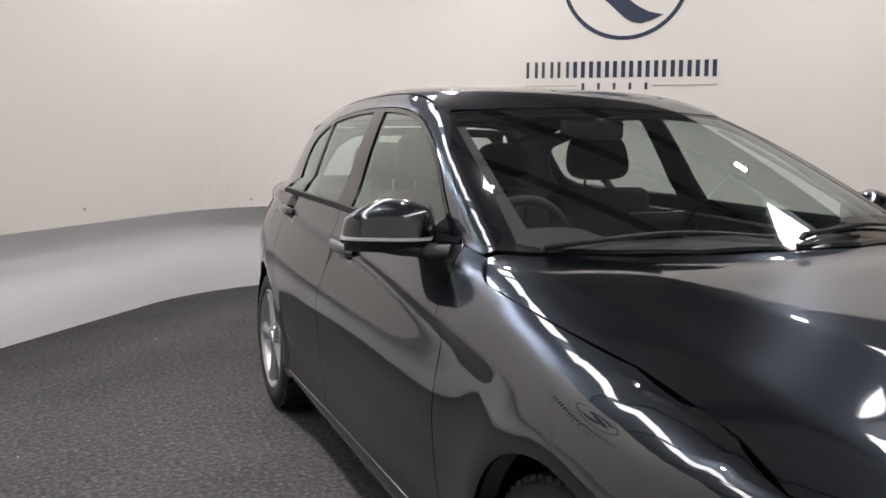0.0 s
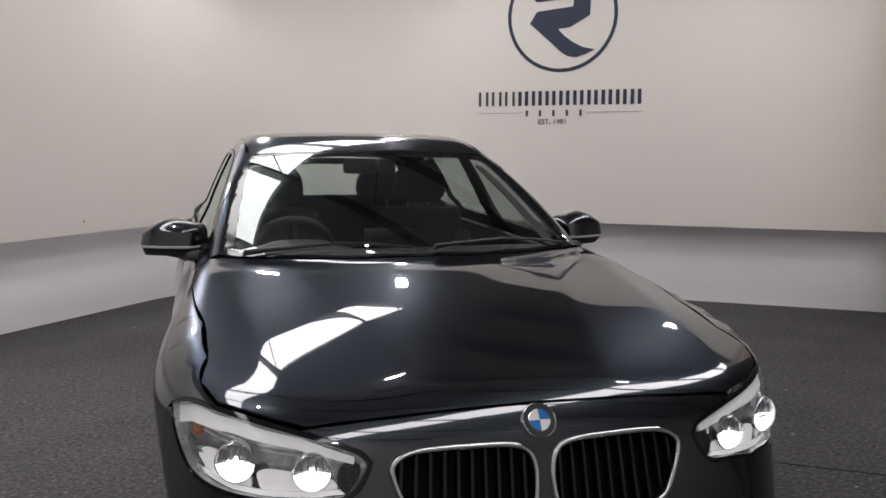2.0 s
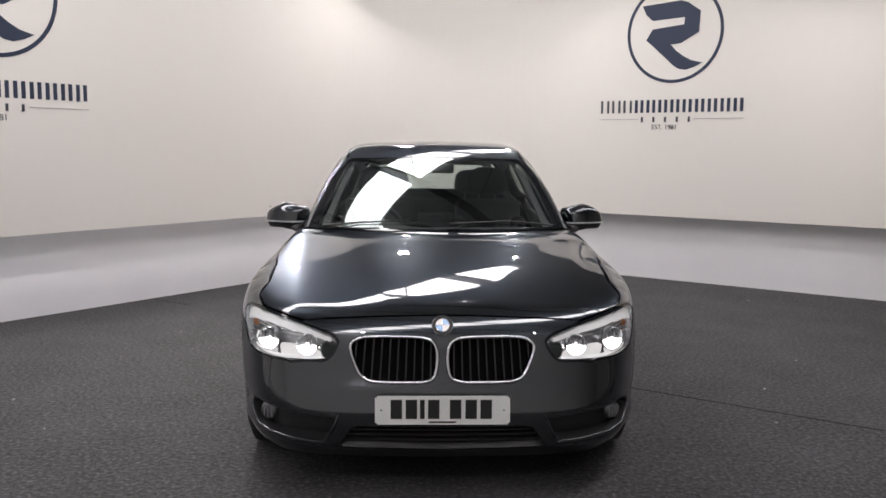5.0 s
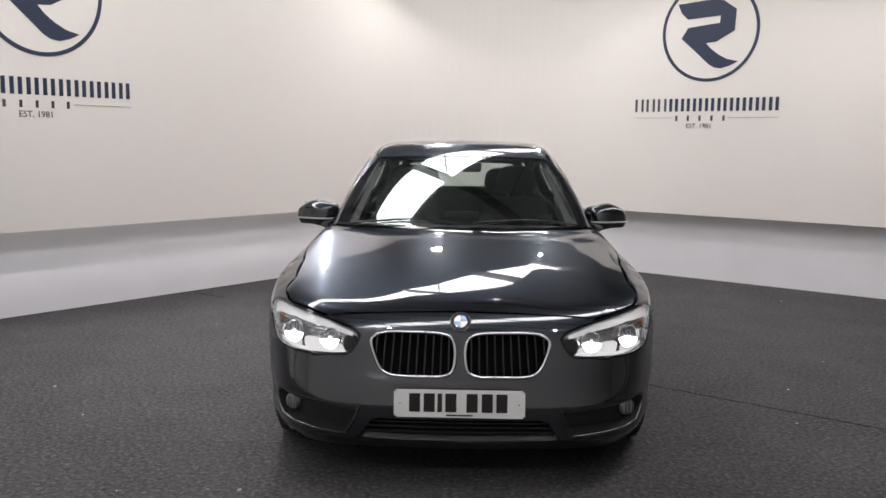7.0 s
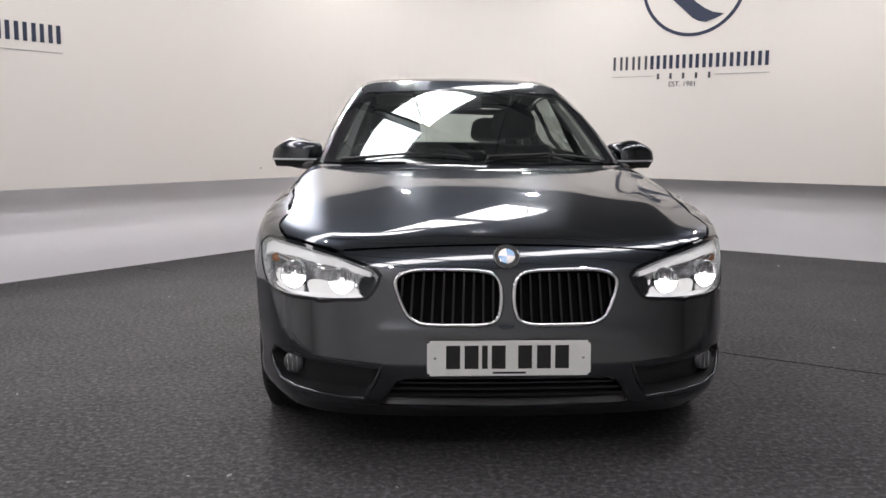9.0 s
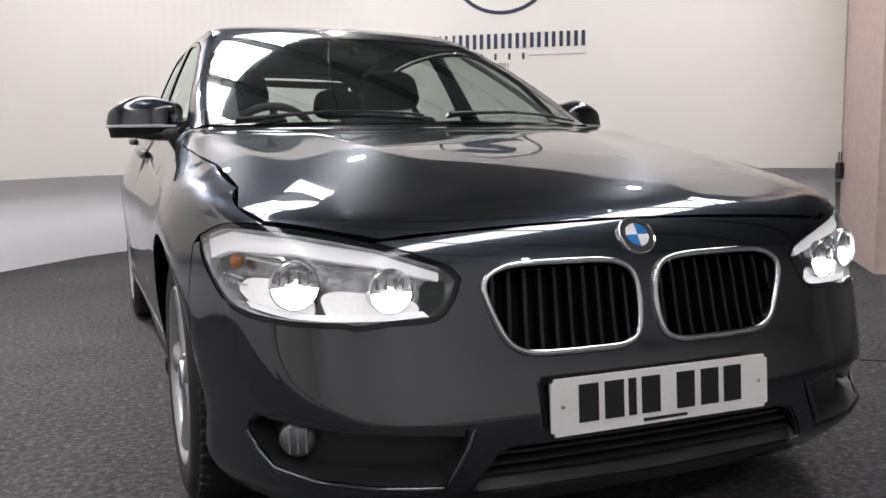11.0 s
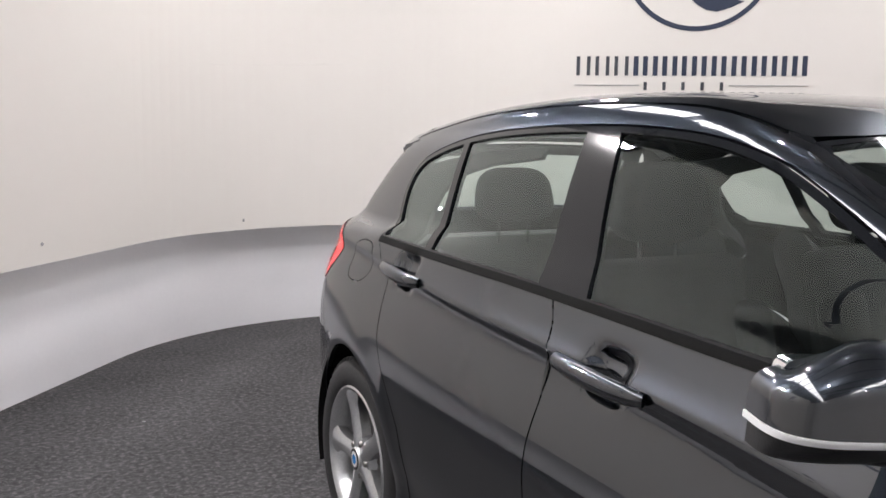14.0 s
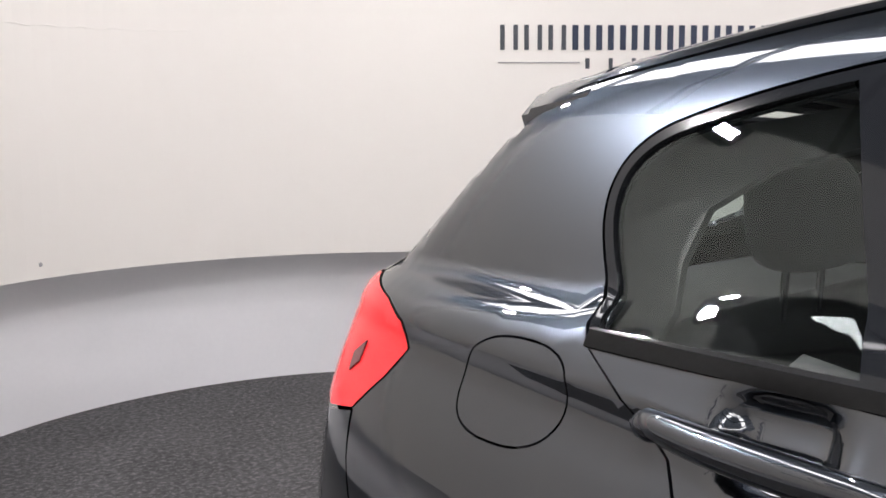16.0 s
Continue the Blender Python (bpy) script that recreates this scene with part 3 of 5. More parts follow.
A_EDGE = [(-.715, .945), (-.625, .975), (-.47, 1.066), (-.32, 1.158), (-.175, 1.234), (-.06, 1.288), (.01, 1.314)]
FLAP = np.array([(1.437 + .094 * abs(math.cos(t)) ** .78 * np.sign(math.cos(t)) - .012 * math.sin(t), .919 + .065 * abs(math.sin(t)) ** .78 * np.sign(math.sin(t))) for t in np.linspace(0, 2 * math.pi, 56, endpoint=False)])
TAIL_CUT = [(1.86, 1.012), (1.745, .990), (1.685, .967), (1.662, .93), (1.70, .885), (1.77, .825)]
quarter_line = gap(SHUT_R, G)[::-1][:-1] + [tuple(q) for q in dlo_out[:i12]] + [(-.60, .958)] + A_EDGE + top_rail + [(1.615, 1.30), (1.66, 1.245), (1.80, 1.085)] + TAIL_CUT + [(1.765, .75), (1.72, .60), (1.69, .47)] + [q for q in ARCH_R if q[1] > .285 and q[0] < 1.684]
body_side = both("body_side", quarter_line, [FLAP], lines=FOLDS)
both("fuel_flap", shrink(FLAP, .003), parents=body_side, lines=FOLDS, label="oval body-coloured fuel filler flap")
both("sill", [(-1.0, .28), (-.93, .19), (.93, .19), (.99, .28)], mats=[M_PAINT, M_SHADOWED, M_PAINT])

for sign in (-1, 1):
    bm = bmesh.new()
    pp, _ = reach(*view_side(sign)(np.array([(y, .283) for y in np.linspace(-.72, .90, 30)])))
    tube(bm, [Vector(q) + Vector((sign * .001, 0, 0)) for q in pp], .0013, 6)
    part("sill_seam", bm, M_REFLECTOR, car, "bright seam along the sill", 60)


def clip(poly, keep):
    """The part of an outline for which keep(point) is positive."""
    out = []
    p = [np.array(q, float) for q in poly]
    for a, b in zip(p, p[1:] + p[:1]):
        fa, fb = keep(a), keep(b)
        if fa >= 0:
            out.append(a)
        if (fa >= 0) != (fb >= 0):
            out.append(a + (b - a) * fa / (fa - fb))
    return np.array(out)


def line_keep(y0, z0, y1, z1, sign):
    return lambda q: sign * (q[0] - (y0 + (y1 - y0) * (q[1] - z0) / (z1 - z0)))


inner_dlo = dense(shrink(DLO, .014), .02)
PANES = {
    "front_door_window": clip(inner_dlo, line_keep(.300, .99, .418, 1.33, -1)),
    "rear_door_window": clip(clip(inner_dlo, line_keep(.468, .99, .535, 1.33, 1)), line_keep(.985, 1.0, 1.075, 1.30, -1)),
    "quarter_window": clip(inner_dlo, line_keep(1.022, 1.0, 1.108, 1.30, 1)),
}
TRIM3 = [M_GLOSSBLACK, M_SHADOWED, M_GLOSSBLACK]
surround = both("window_surround", shrink(DLO, .001), list(PANES.values()), "gloss black window surround and pillars", TRIM3, thick=.02, depth=-.001)
for nm, poly in PANES.items():
    for ob in both(nm, shrink(poly, .001), label="tinted side window glass", mats=[M_GLASS, M_CLEAR], depth=.005, thick=.004).values():
        ob.visible_shadow = False
both("belt_strip", belt(-.585, 1.33, 40) + [(y, z + .017) for y, z in belt(-.585, 1.33, 40)[::-1]], label="black waistline strip", mats=[M_SHADOWED, M_SHADOWED], depth=-.005, thick=.016)


def both_ways(half):
    """A closed outline from its right half, centre first and last."""
    return half + [(-x, y) for x, y in half[::-1] if abs(x) > 1e-6]


def one(name, view, outline, holes=(), label="", mats=None, step=.03, depth=0.0, thick=.014, parent=None, warp=None, lines=()):
    return child(name, sheet(name, view, outline, holes, step, depth, thick, mats or PAINT3, warp, lines), parent or car, label)


NOSE_EDGE = [(0, .722), (.15, .720), (.29, .716), (.42, .709), (.53, .699)]
lip = reach(*view_nose(np.array([(u, z + .005) for u, z in NOSE_EDGE] + [(u, z + .004) for u, z in shrink(HL, -.008)[12:18]])))[0]
flank = reach(*view_side(1)(np.array(HOOD_SIDE[::-1])))[0]
HOOD = [(q[0], q[1]) for q in lip] + [(q[0] - .0012, q[1]) for q in flank] + [(.64, -.800), (.40, -.905), (.2, -.95), (0, -.962)]
DOME_LINES = [[(q * (dome_edge(y) + d), y) for y in np.arange(-2.0, -.95, .02)] for q in (-1, 1) for d in (-.012, 0, .012)]
bonnet = one("bonnet", view_top, both_ways(HOOD), step=.02, lines=DOME_LINES)
WS = [(0, -.935), (.25, -.912), (.45, -.850), (.60, -.775), (.640, -.735), (.600, -.50), (.560, -.23), (.530, -.075), (.505, -.048), (.40, -.050), (.2, -.064), (0, -.068)]
WS_OUT = [(0, -.952), (.25, -.930), (.45, -.868), (.62, -.785), (.690, -.735), (.650, -.50), (.606, -.23), (.562, -.050), (.52, -.028), (.40, -.036), (.2, -.050), (0, -.054)]
one("windscreen_surround", view_top, both_ways(WS_OUT), [both_ways(WS)], "black windscreen edge band", TRIM3, depth=.001)
one("windscreen", view_top, np.array(both_ways(WS)), label="raked clear windscreen glass", mats=[M_SCREEN, M_CLEAR], depth=.002, thick=.004).visible_shadow = False
ROOF = [(0, -.048), (.2, -.044), (.40, -.030), (.51, -.010), (.527, .03), (.527, 1.56), (.50, 1.585), (.25, 1.61), (0, 1.62)]
one("roof", view_top, both_ways(ROOF))
for sign in (-1, 1):
    one("roof_joint", view_top, [(sign * .5285, .0), (sign * .5335, .0), (sign * .5335, 1.55), (sign * .5285, 1.55)], label="black roof joint strip", mats=TRIM3, depth=.006, thick=.01)

for sign in (-1, 1):
    one("pillar_lining", view_top, [(sign * x, y) for x, y in ((.585, -.742), (.632, -.728), (.594, -.50), (.554, -.23), (.525, -.085), (.490, -.075), (.518, -.24), (.556, -.50))], label="grey lining inside the windscreen pillar", mats=[M_TRIM, M_TRIM], depth=.030, thick=.008, step=.03)
# nose
KID = smooth_loop([(.352, .604), (.342, .632), (.300, .650), (.19, .653), (.075, .648), (.030, .626), (.016, .571), (.026, .500), (.064, .476), (.14, .473), (.235, .474), (.278, .481), (.310, .505), (.336, .555)], 6)
INTAKE = [(-.30, .312), (.30, .312), (.33, .30), (.378, .222), (.36, .212), (0, .203), (-.36, .212), (-.378, .222), (-.33, .30)]
FOG = smooth_loop([(.365, .356), (.50, .368), (.66, .375), (.745, .366), (.772, .325), (.70, .262), (.53, .245), (.415, .236), (.380, .29)], 5, sharp=(0, 3, 7))
flipx = lambda o: np.array([(-x, z) for x, z in o])
bumper_half = NOSE_EDGE + [tuple(q) for q in shrink(HL, -.006)[0:11][::-1]] + [tuple(q) for q in shrink(HL, -.006)[26:][::-1]] + [(.952, .68), (.962, .55), (.958, .46), (.944, .33), (.940, .20), (.90, .172), (.55, .160), (0, .155)]


front_bumper = one("front_bumper", view_nose, both_ways(bumper_half), [KID, flipx(KID), INTAKE, FOG, flipx(FOG)])
# windscreen pillars, between the glass band and the body side
for sign in (-1, 1):
    e = np.array(A_EDGE)

    edge = [(q[0], q[1]) for q in reach(*view_side(sign)(e))[0]]
    run = [(sign * x, y) for x, y in WS_OUT[4:9]]
    one("windscreen_pillar", view_top, edge + [(sign * .527, .025), (sign * .51, -.012)] + run[::-1], step=.02)

# cowl under the windscreen, and wipers
COWL = [(0, -.965), (.2, -.953), (.40, -.908), (.64, -.803), (.70, -.752), (.69, -.738), (.62, -.787), (.45, -.870), (.25, -.932), (0, -.954)]
one("cowl", view_top, both_ways(COWL), label="black plastic cowl under the windscreen", mats=[M_BLACK, M_SHADOWED], depth=.012, thick=.02)


def skin(view, u, v, depth=0.0):
    """A place on the form, and its outward normal."""
    p, _ = reach(*view(np.array([(u, v)], float)))
    n = normals_at(p)
    return Vector(p[0] - n[0] * depth), Vector(n[0])


def wiper(x0, x1, y0, y1):
    bm = bmesh.new()
    pts = []
    for k in range(9):
        s = k / 8
        p, n = skin(view_top, x0 + (x1 - x0) * s, y0 + (y1 - y0) * s + .018 * math.sin(math.pi * s))
        pts.append(p + n * .007)
    tube(bm, pts, .0045, 6)
    w = part("wiper", bm, M_BLACK, car, "slim black wiper blade", 40)
    bm = bmesh.new()
    a, n = skin(view_top, x1, y1)
    b, m = skin(view_top, (x0 + x1) / 2, (y0 + y1) / 2)
    tube(bm, [a + n * .006, a + n * .018, b + m * .018, b + m * .010], [.010, .008, .005, .004], 8)
    part("wiper_arm", bm, M_BLACK, w, smooth=40)


wiper(-.02, -.60, -.905, -.80)
wiper(.62, .06, -.765, -.915)

# nose details
def mirrored(o, sign):
    return np.array(o) * np.array((sign, 1))


for sign in (-1, 1):
    k = mirrored(KID, sign)
    loop = dense(shrink(k, .004), .012)
    p, _ = reach(*view_nose(loop))
    n = normals_at(p)
    bm = bmesh.new()
    tube(bm, [Vector(q + m * .002) for q, m in zip(p, n)], .0072, 10, True)
    grille = part("kidney_grille", bm, M_CHROME, car, "rounded grille with chrome frame and black slats", 60)
    one("grille_wall", view_nose, shrink(k, .001), [shrink(k, .008)], mats=[M_GLOSSBLACK, M_GLOSSBLACK], depth=.004, thick=.04, step=.02, parent=grille)
    one("backing", view_nose, shrink(k, .008), label="black mesh behind the slats", mats=[M_SHADOWED, M_SHADOWED], depth=.045, thick=.004, parent=grille)
    inn = shrink(k, .012)
    for i in range(10):
        u = sign * (.045 + .0315 * i)
        zz = [q[1] for q in clip(clip(inn, lambda q: q[0] - u + .004), lambda q: u + .004 - q[0])]
        if len(zz) > 2 and max(zz) - min(zz) > .03:
            one("slat", view_nose, [(u - .0035, min(zz)), (u + .0035, min(zz)), (u + .0035, max(zz)), (u - .0035, max(zz))], mats=[M_GLOSSBLACK, M_GLOSSBLACK], depth=.010, thick=.028, step=.03, parent=grille)

    h = mirrored(HL, sign)
    lamp = one("headlight", view_nose, shrink(h, -.005), [shrink(h, .005)], "swept-back clear headlight with two lit round lamps", [M_GLOSSBLACK, M_GLOSSBLACK, M_LAMPBED], depth=.003, thick=.075, step=.02)
    one("bed", view_nose, shrink(h, .002), mats=[M_LAMPBED, M_SHADOWED], depth=.055, thick=.02, step=.02, parent=lamp)
    one("lens", view_nose, shrink(h, .004), label="clear polycarbonate lens", mats=[M_LENS, M_CLEAR], depth=.001, thick=.003, step=.02, parent=lamp).visible_shadow = False
    topline = [(.425, .642), (.539, .686), (.69, .713), (.84, .718), (.918, .694)]
    lowline = [(.902, .656), (.84, .676), (.69, .682), (.54, .660), (.425, .626)]
    one("brow", view_nose, mirrored(topline + lowline, sign), label="bright silver strip along the lamp's upper edge", mats=[M_BROWLIT, M_BROWLIT], depth=.016, thick=.02, step=.02, parent=lamp)
    for u, z, r in ((.672, .618, .045), (.505, .610, .041)):
        p, n = skin(view_nose, sign * u, z, .012)
        face = (n * .55 + Vector((0, -1, -.05)) * .8).normalized()
        m = Matrix.Translation(p) @ face.to_track_quat("Z", "Y").to_matrix().to_4x4()
        q = m.to_quaternion().inverted()
        up = math.atan2(*(lambda v: (v.y, v.x))(q @ Vector((0, 0, 1))))
        m = m @ Matrix.Rotation(up - math.pi / 2, 4, "Z")
        bm = bmesh.new()
        lathe(bm, [(r, .006), (r * 1.07, .002), (r * 1.07, -.03)], 28, m)
        bowl = part("lamp_bowl", bm, M_REFLECTOR, lamp, "round silvered lamp bowl", 50)
        for nm, mat, a0, a1, lab in (("lit_half", M_LED, 186, 354, "white lit lower half of the lamp"), ("clear_half", M_LAMPBED, -6, 186, "silvered upper half of the lamp")):
            bm = bmesh.new()
            rings = []
            chord = -r * math.sin(radians(6))
            for f, h in ((1.0, -.002), (.66, .004), (.33, .008), (.02, .010)):
                rings.append([bm.verts.new(m @ Vector((math.cos(t) * r * f, chord * (1 - f) + math.sin(t) * r * f, h - (.018 if mat is M_LAMPBED else 0) * (1 - f)))) for t in np.linspace(radians(a0), radians(a1), 18)])
            for ra, rb in zip(rings, rings[1:]):
                for t in range(17):
                    bm.faces.new((ra[t], ra[t + 1], rb[t + 1], rb[t]))
            part(nm, bm, mat, bowl, lab, 60)
        for dx in (-.6, -.2, .2, .6):
            bm = bmesh.new()
            box(bm, (dx * r, r * .36, -.004), (.004, r * .55, .012), .0015, m)
            part("bowl_fin", bm, M_SMOKED, bowl, smooth=40)
    # glowing sheets imitate the bloom round the lit lamps
    for outline in ([(.825, .600), (.80, .622), (.75, .628), (.70, .620), (.655, .606), (.640, .575), (.648, .560), (.70, .559), (.775, .568), (.81, .585)],
                    [(.628, .600), (.60, .612), (.54, .608), (.49, .600), (.462, .588), (.455, .572), (.47, .562), (.56, .558), (.61, .560), (.622, .575)]):
        one("bloom_sheet", view_nose, mirrored(smooth_loop(outline, 4), sign), label="white glowing sheet that imitates the lamp's bloom", mats=[M_LAMPGLOW, M_BROW], depth=.032, thick=.006, step=.02, parent=lamp)
    # chromed ribs over the bowls, and the dark inner end of the lamp
    for u0, u1, z0, z1 in ((.49, .62, .640, .652), (.50, .63, .655, .665), (.655, .80, .652, .664), (.67, .81, .668, .676), (.80, .86, .606, .612), (.81, .87, .620, .626)):
        one("chrome_rib", view_nose, mirrored([(u0, z0), (u1, z1), (u1, z1 + .005), (u0, z0 + .005)], sign), mats=[M_CHROME, M_CHROME], depth=.026, thick=.010, step=.02, parent=lamp)
    one("inner_cover", view_nose, mirrored(smooth_loop([(.412, .624), (.432, .632), (.452, .622), (.456, .590), (.446, .566), (.432, .566), (.414, .592)], 3), sign), label="dark grey inner end of the lamp", mats=[M_GLOSSBLACK, M_GLOSSBLACK], depth=.028, thick=.008, step=.02, parent=lamp)
    # bright lower sill of the lamp; its glow imitates light spilt by the LEDs
    one("lower_trim", view_nose, mirrored([(.44, .561), (.50, .556), (.58, .554), (.683, .555), (.775, .566), (.79, .577), (.70, .567), (.58, .565), (.45, .571)], sign), label="lower lamp trim with a glow for LED spill", mats=[M_SPILL, M_BROW], depth=.020, thick=.01, step=.02, parent=lamp)
    p, n = skin(view_nose, sign * .838, .655, .034)
    bm = bmesh.new()
    bmesh.ops.create_uvsphere(bm, u_segments=14, v_segments=9, radius=.015, matrix=Matrix.Translation(p))
    part("indicator_bulb", bm, M_AMBER, lamp, "amber indicator bulb", 60)
    f = mirrored(FOG, sign)
    cave = one("fog_lamp_recess", view_nose, shrink(f, -.004), label="black recess in the lower bumper", mats=[M_BLACK, M_BLACK], depth=.055, thick=.006, step=.03)
    one("recess_wall", view_nose, shrink(f, .0005), [shrink(f, .006)], mats=[M_BLACK, M_BLACK], depth=.003, thick=.055, step=.03, parent=cave)
    one("recess_blade", view_nose, mirrored([(.37, .352), (.50, .365), (.66, .371), (.735, .364), (.735, .352), (.66, .355), (.50, .347), (.372, .334)], sign), mats=PAINT3, depth=.016, thick=.012, step=.02, parent=cave)
    for run_of in ([(.765, .345), (.772, .322), (.74, .292), (.70, .264), (.62, .253), (.53, .246), (.46, .240), (.418, .238)], [(.413, .240), (.395, .275), (.375, .320), (.366, .352)]):
        q, _ = reach(*view_nose(mirrored(run_of, sign)))
        nn = normals_at(q)
        bm = bmesh.new()
        tube(bm, [Vector(a + b * .001) for a, b in zip(q, nn)], [.003] + [.0065] * (len(q) - 2) + [.003], 10)
        part("bumper_lip", bm, M_PAINT, front_bumper, "painted lip round the fog lamp recess", 70)
    p, n = skin(view_nose, sign * .675, .318, .032)
    m = Matrix.Translation(p) @ (n * .4 + Vector((0, -1, 0))).to_track_quat("Z", "Y").to_matrix().to_4x4()
    bm = bmesh.new()
    lathe(bm, [(.001, .010), (.018, .009), (.032, .004), (.036, -.002), (.036, -.03)], 24, m)
    fog = part("fog_lamp", bm, M_SMOKED, cave, "small round clear fog lamp", 50)
    for dx in (-.016, 0, .016):
        bm = bmesh.new()
        box(bm, (dx, 0, .009), (.004, .05, .004), 0, m)
        part("lens_rib", bm, M_CHROME, fog)

intake = one("lower_intake", view_nose, shrink(INTAKE, -.004), label="black lower air intake with cross bars", mats=[M_SHADOWED, M_SHADOWED], depth=.07, thick=.006)
one("intake_wall", view_nose, shrink(INTAKE, .0005), [shrink(INTAKE, .005)], mats=[M_BLACK, M_BLACK], depth=.003, thick=.07, parent=intake)
for z, w in ((.236, .355), (.260, .34), (.284, .32)):
    one("cross_bar", view_nose, [(-w, z), (w, z), (w, z + .007), (-w, z + .007)], mats=[M_BLACK, M_BLACK], depth=.022, thick=.03, parent=intake)

# number plate: plain bars stand for what is written on it
bm = bmesh.new()
PLATE = Matrix.Translation((0, -2.168, .380)) @ Matrix.Rotation(radians(-3.5), 4, "X")
r = bmesh.ops.create_cube(bm, size=1.0, matrix=PLATE @ Matrix.Diagonal((.52, .006, .111, 1)))
bmesh.ops.bevel(bm, geom=[e for e in bm.edges if abs((e.verts[0].co - e.verts[1].co).normalized().y) > .9], offset=.008, segments=3, affect="EDGES")
plate = part("number_plate", bm, M_PLATE, car, "white front number plate with dark bars")
for x in (-.178, -.120, -.078, -.034, .050, .110, .168):
    bm = bmesh.new()
    box(bm, (x, -.0035, .004), (.018 if x == -.078 else .044, .002, .074), 0, PLATE)
    part("plate_bar", bm, M_INK, plate)
bm = bmesh.new()
box(bm, (.0, -.0035, -.046), (.105, .002, .006), 0, PLATE)
part("small_bar", bm, M_INK, plate)
for x in (-.236, .236):
    bm = bmesh.new()
    lathe(bm, [(.001, .003), (.004, .0025), (.005, 0)], 12, PLATE @ Matrix.Translation((x, -.003, .002)) @ Matrix.Rotation(radians(90), 4, "X"))
    part("screw", bm, M_CHROME, plate, smooth=40)
bm = bmesh.new()
box(bm, (0, .016, 0), (.50, .028, .09), .006, PLATE)
part("plate_holder", bm, M_BLACK, plate)

# round badge of plain quarters
def roundel(parent, m, r):
    bm = bmesh.new()
    lathe(bm, [(.001, .0035), (r * .62, .0035), (r * .66, .003)], 32, m)
    core = part("badge", bm, M_CHROME, parent, "round badge with blue and white quarters", 40)
    bm = bmesh.new()
    lathe(bm, [(r * .64, .0042), (r * .9, .0042), (r * .93, .003)], 32, m)
    part("dark_ring", bm, M_INK, core, smooth=40)
    bm = bmesh.new()
    lathe(bm, [(r * .91, .004), (r * .95, .0062), (r, .004), (r, -.006)], 32, m)
    part("rim", bm, M_CHROME, core, smooth=50)
    for q, mat in enumerate((M_BLUE, M_WHITE, M_BLUE, M_WHITE)):
        bm = bmesh.new()
        c = bm.verts.new(m @ Vector((0, 0, .0055)))
        arc = [bm.verts.new(m @ Vector((math.cos(a) * r * .62, math.sin(a) * r * .62, .0050))) for a in np.linspace(q * math.pi / 2, (q + 1) * math.pi / 2, 9)]
        for a, b in zip(arc, arc[1:]):
            bm.faces.new((c, a, b))
        part("quarter", bm, mat, core)


p, n = skin(view_nose, 0, .690)
roundel(car, Matrix.Translation(p) @ n.to_track_quat("Z", "Y").to_matrix().to_4x4(), .043)


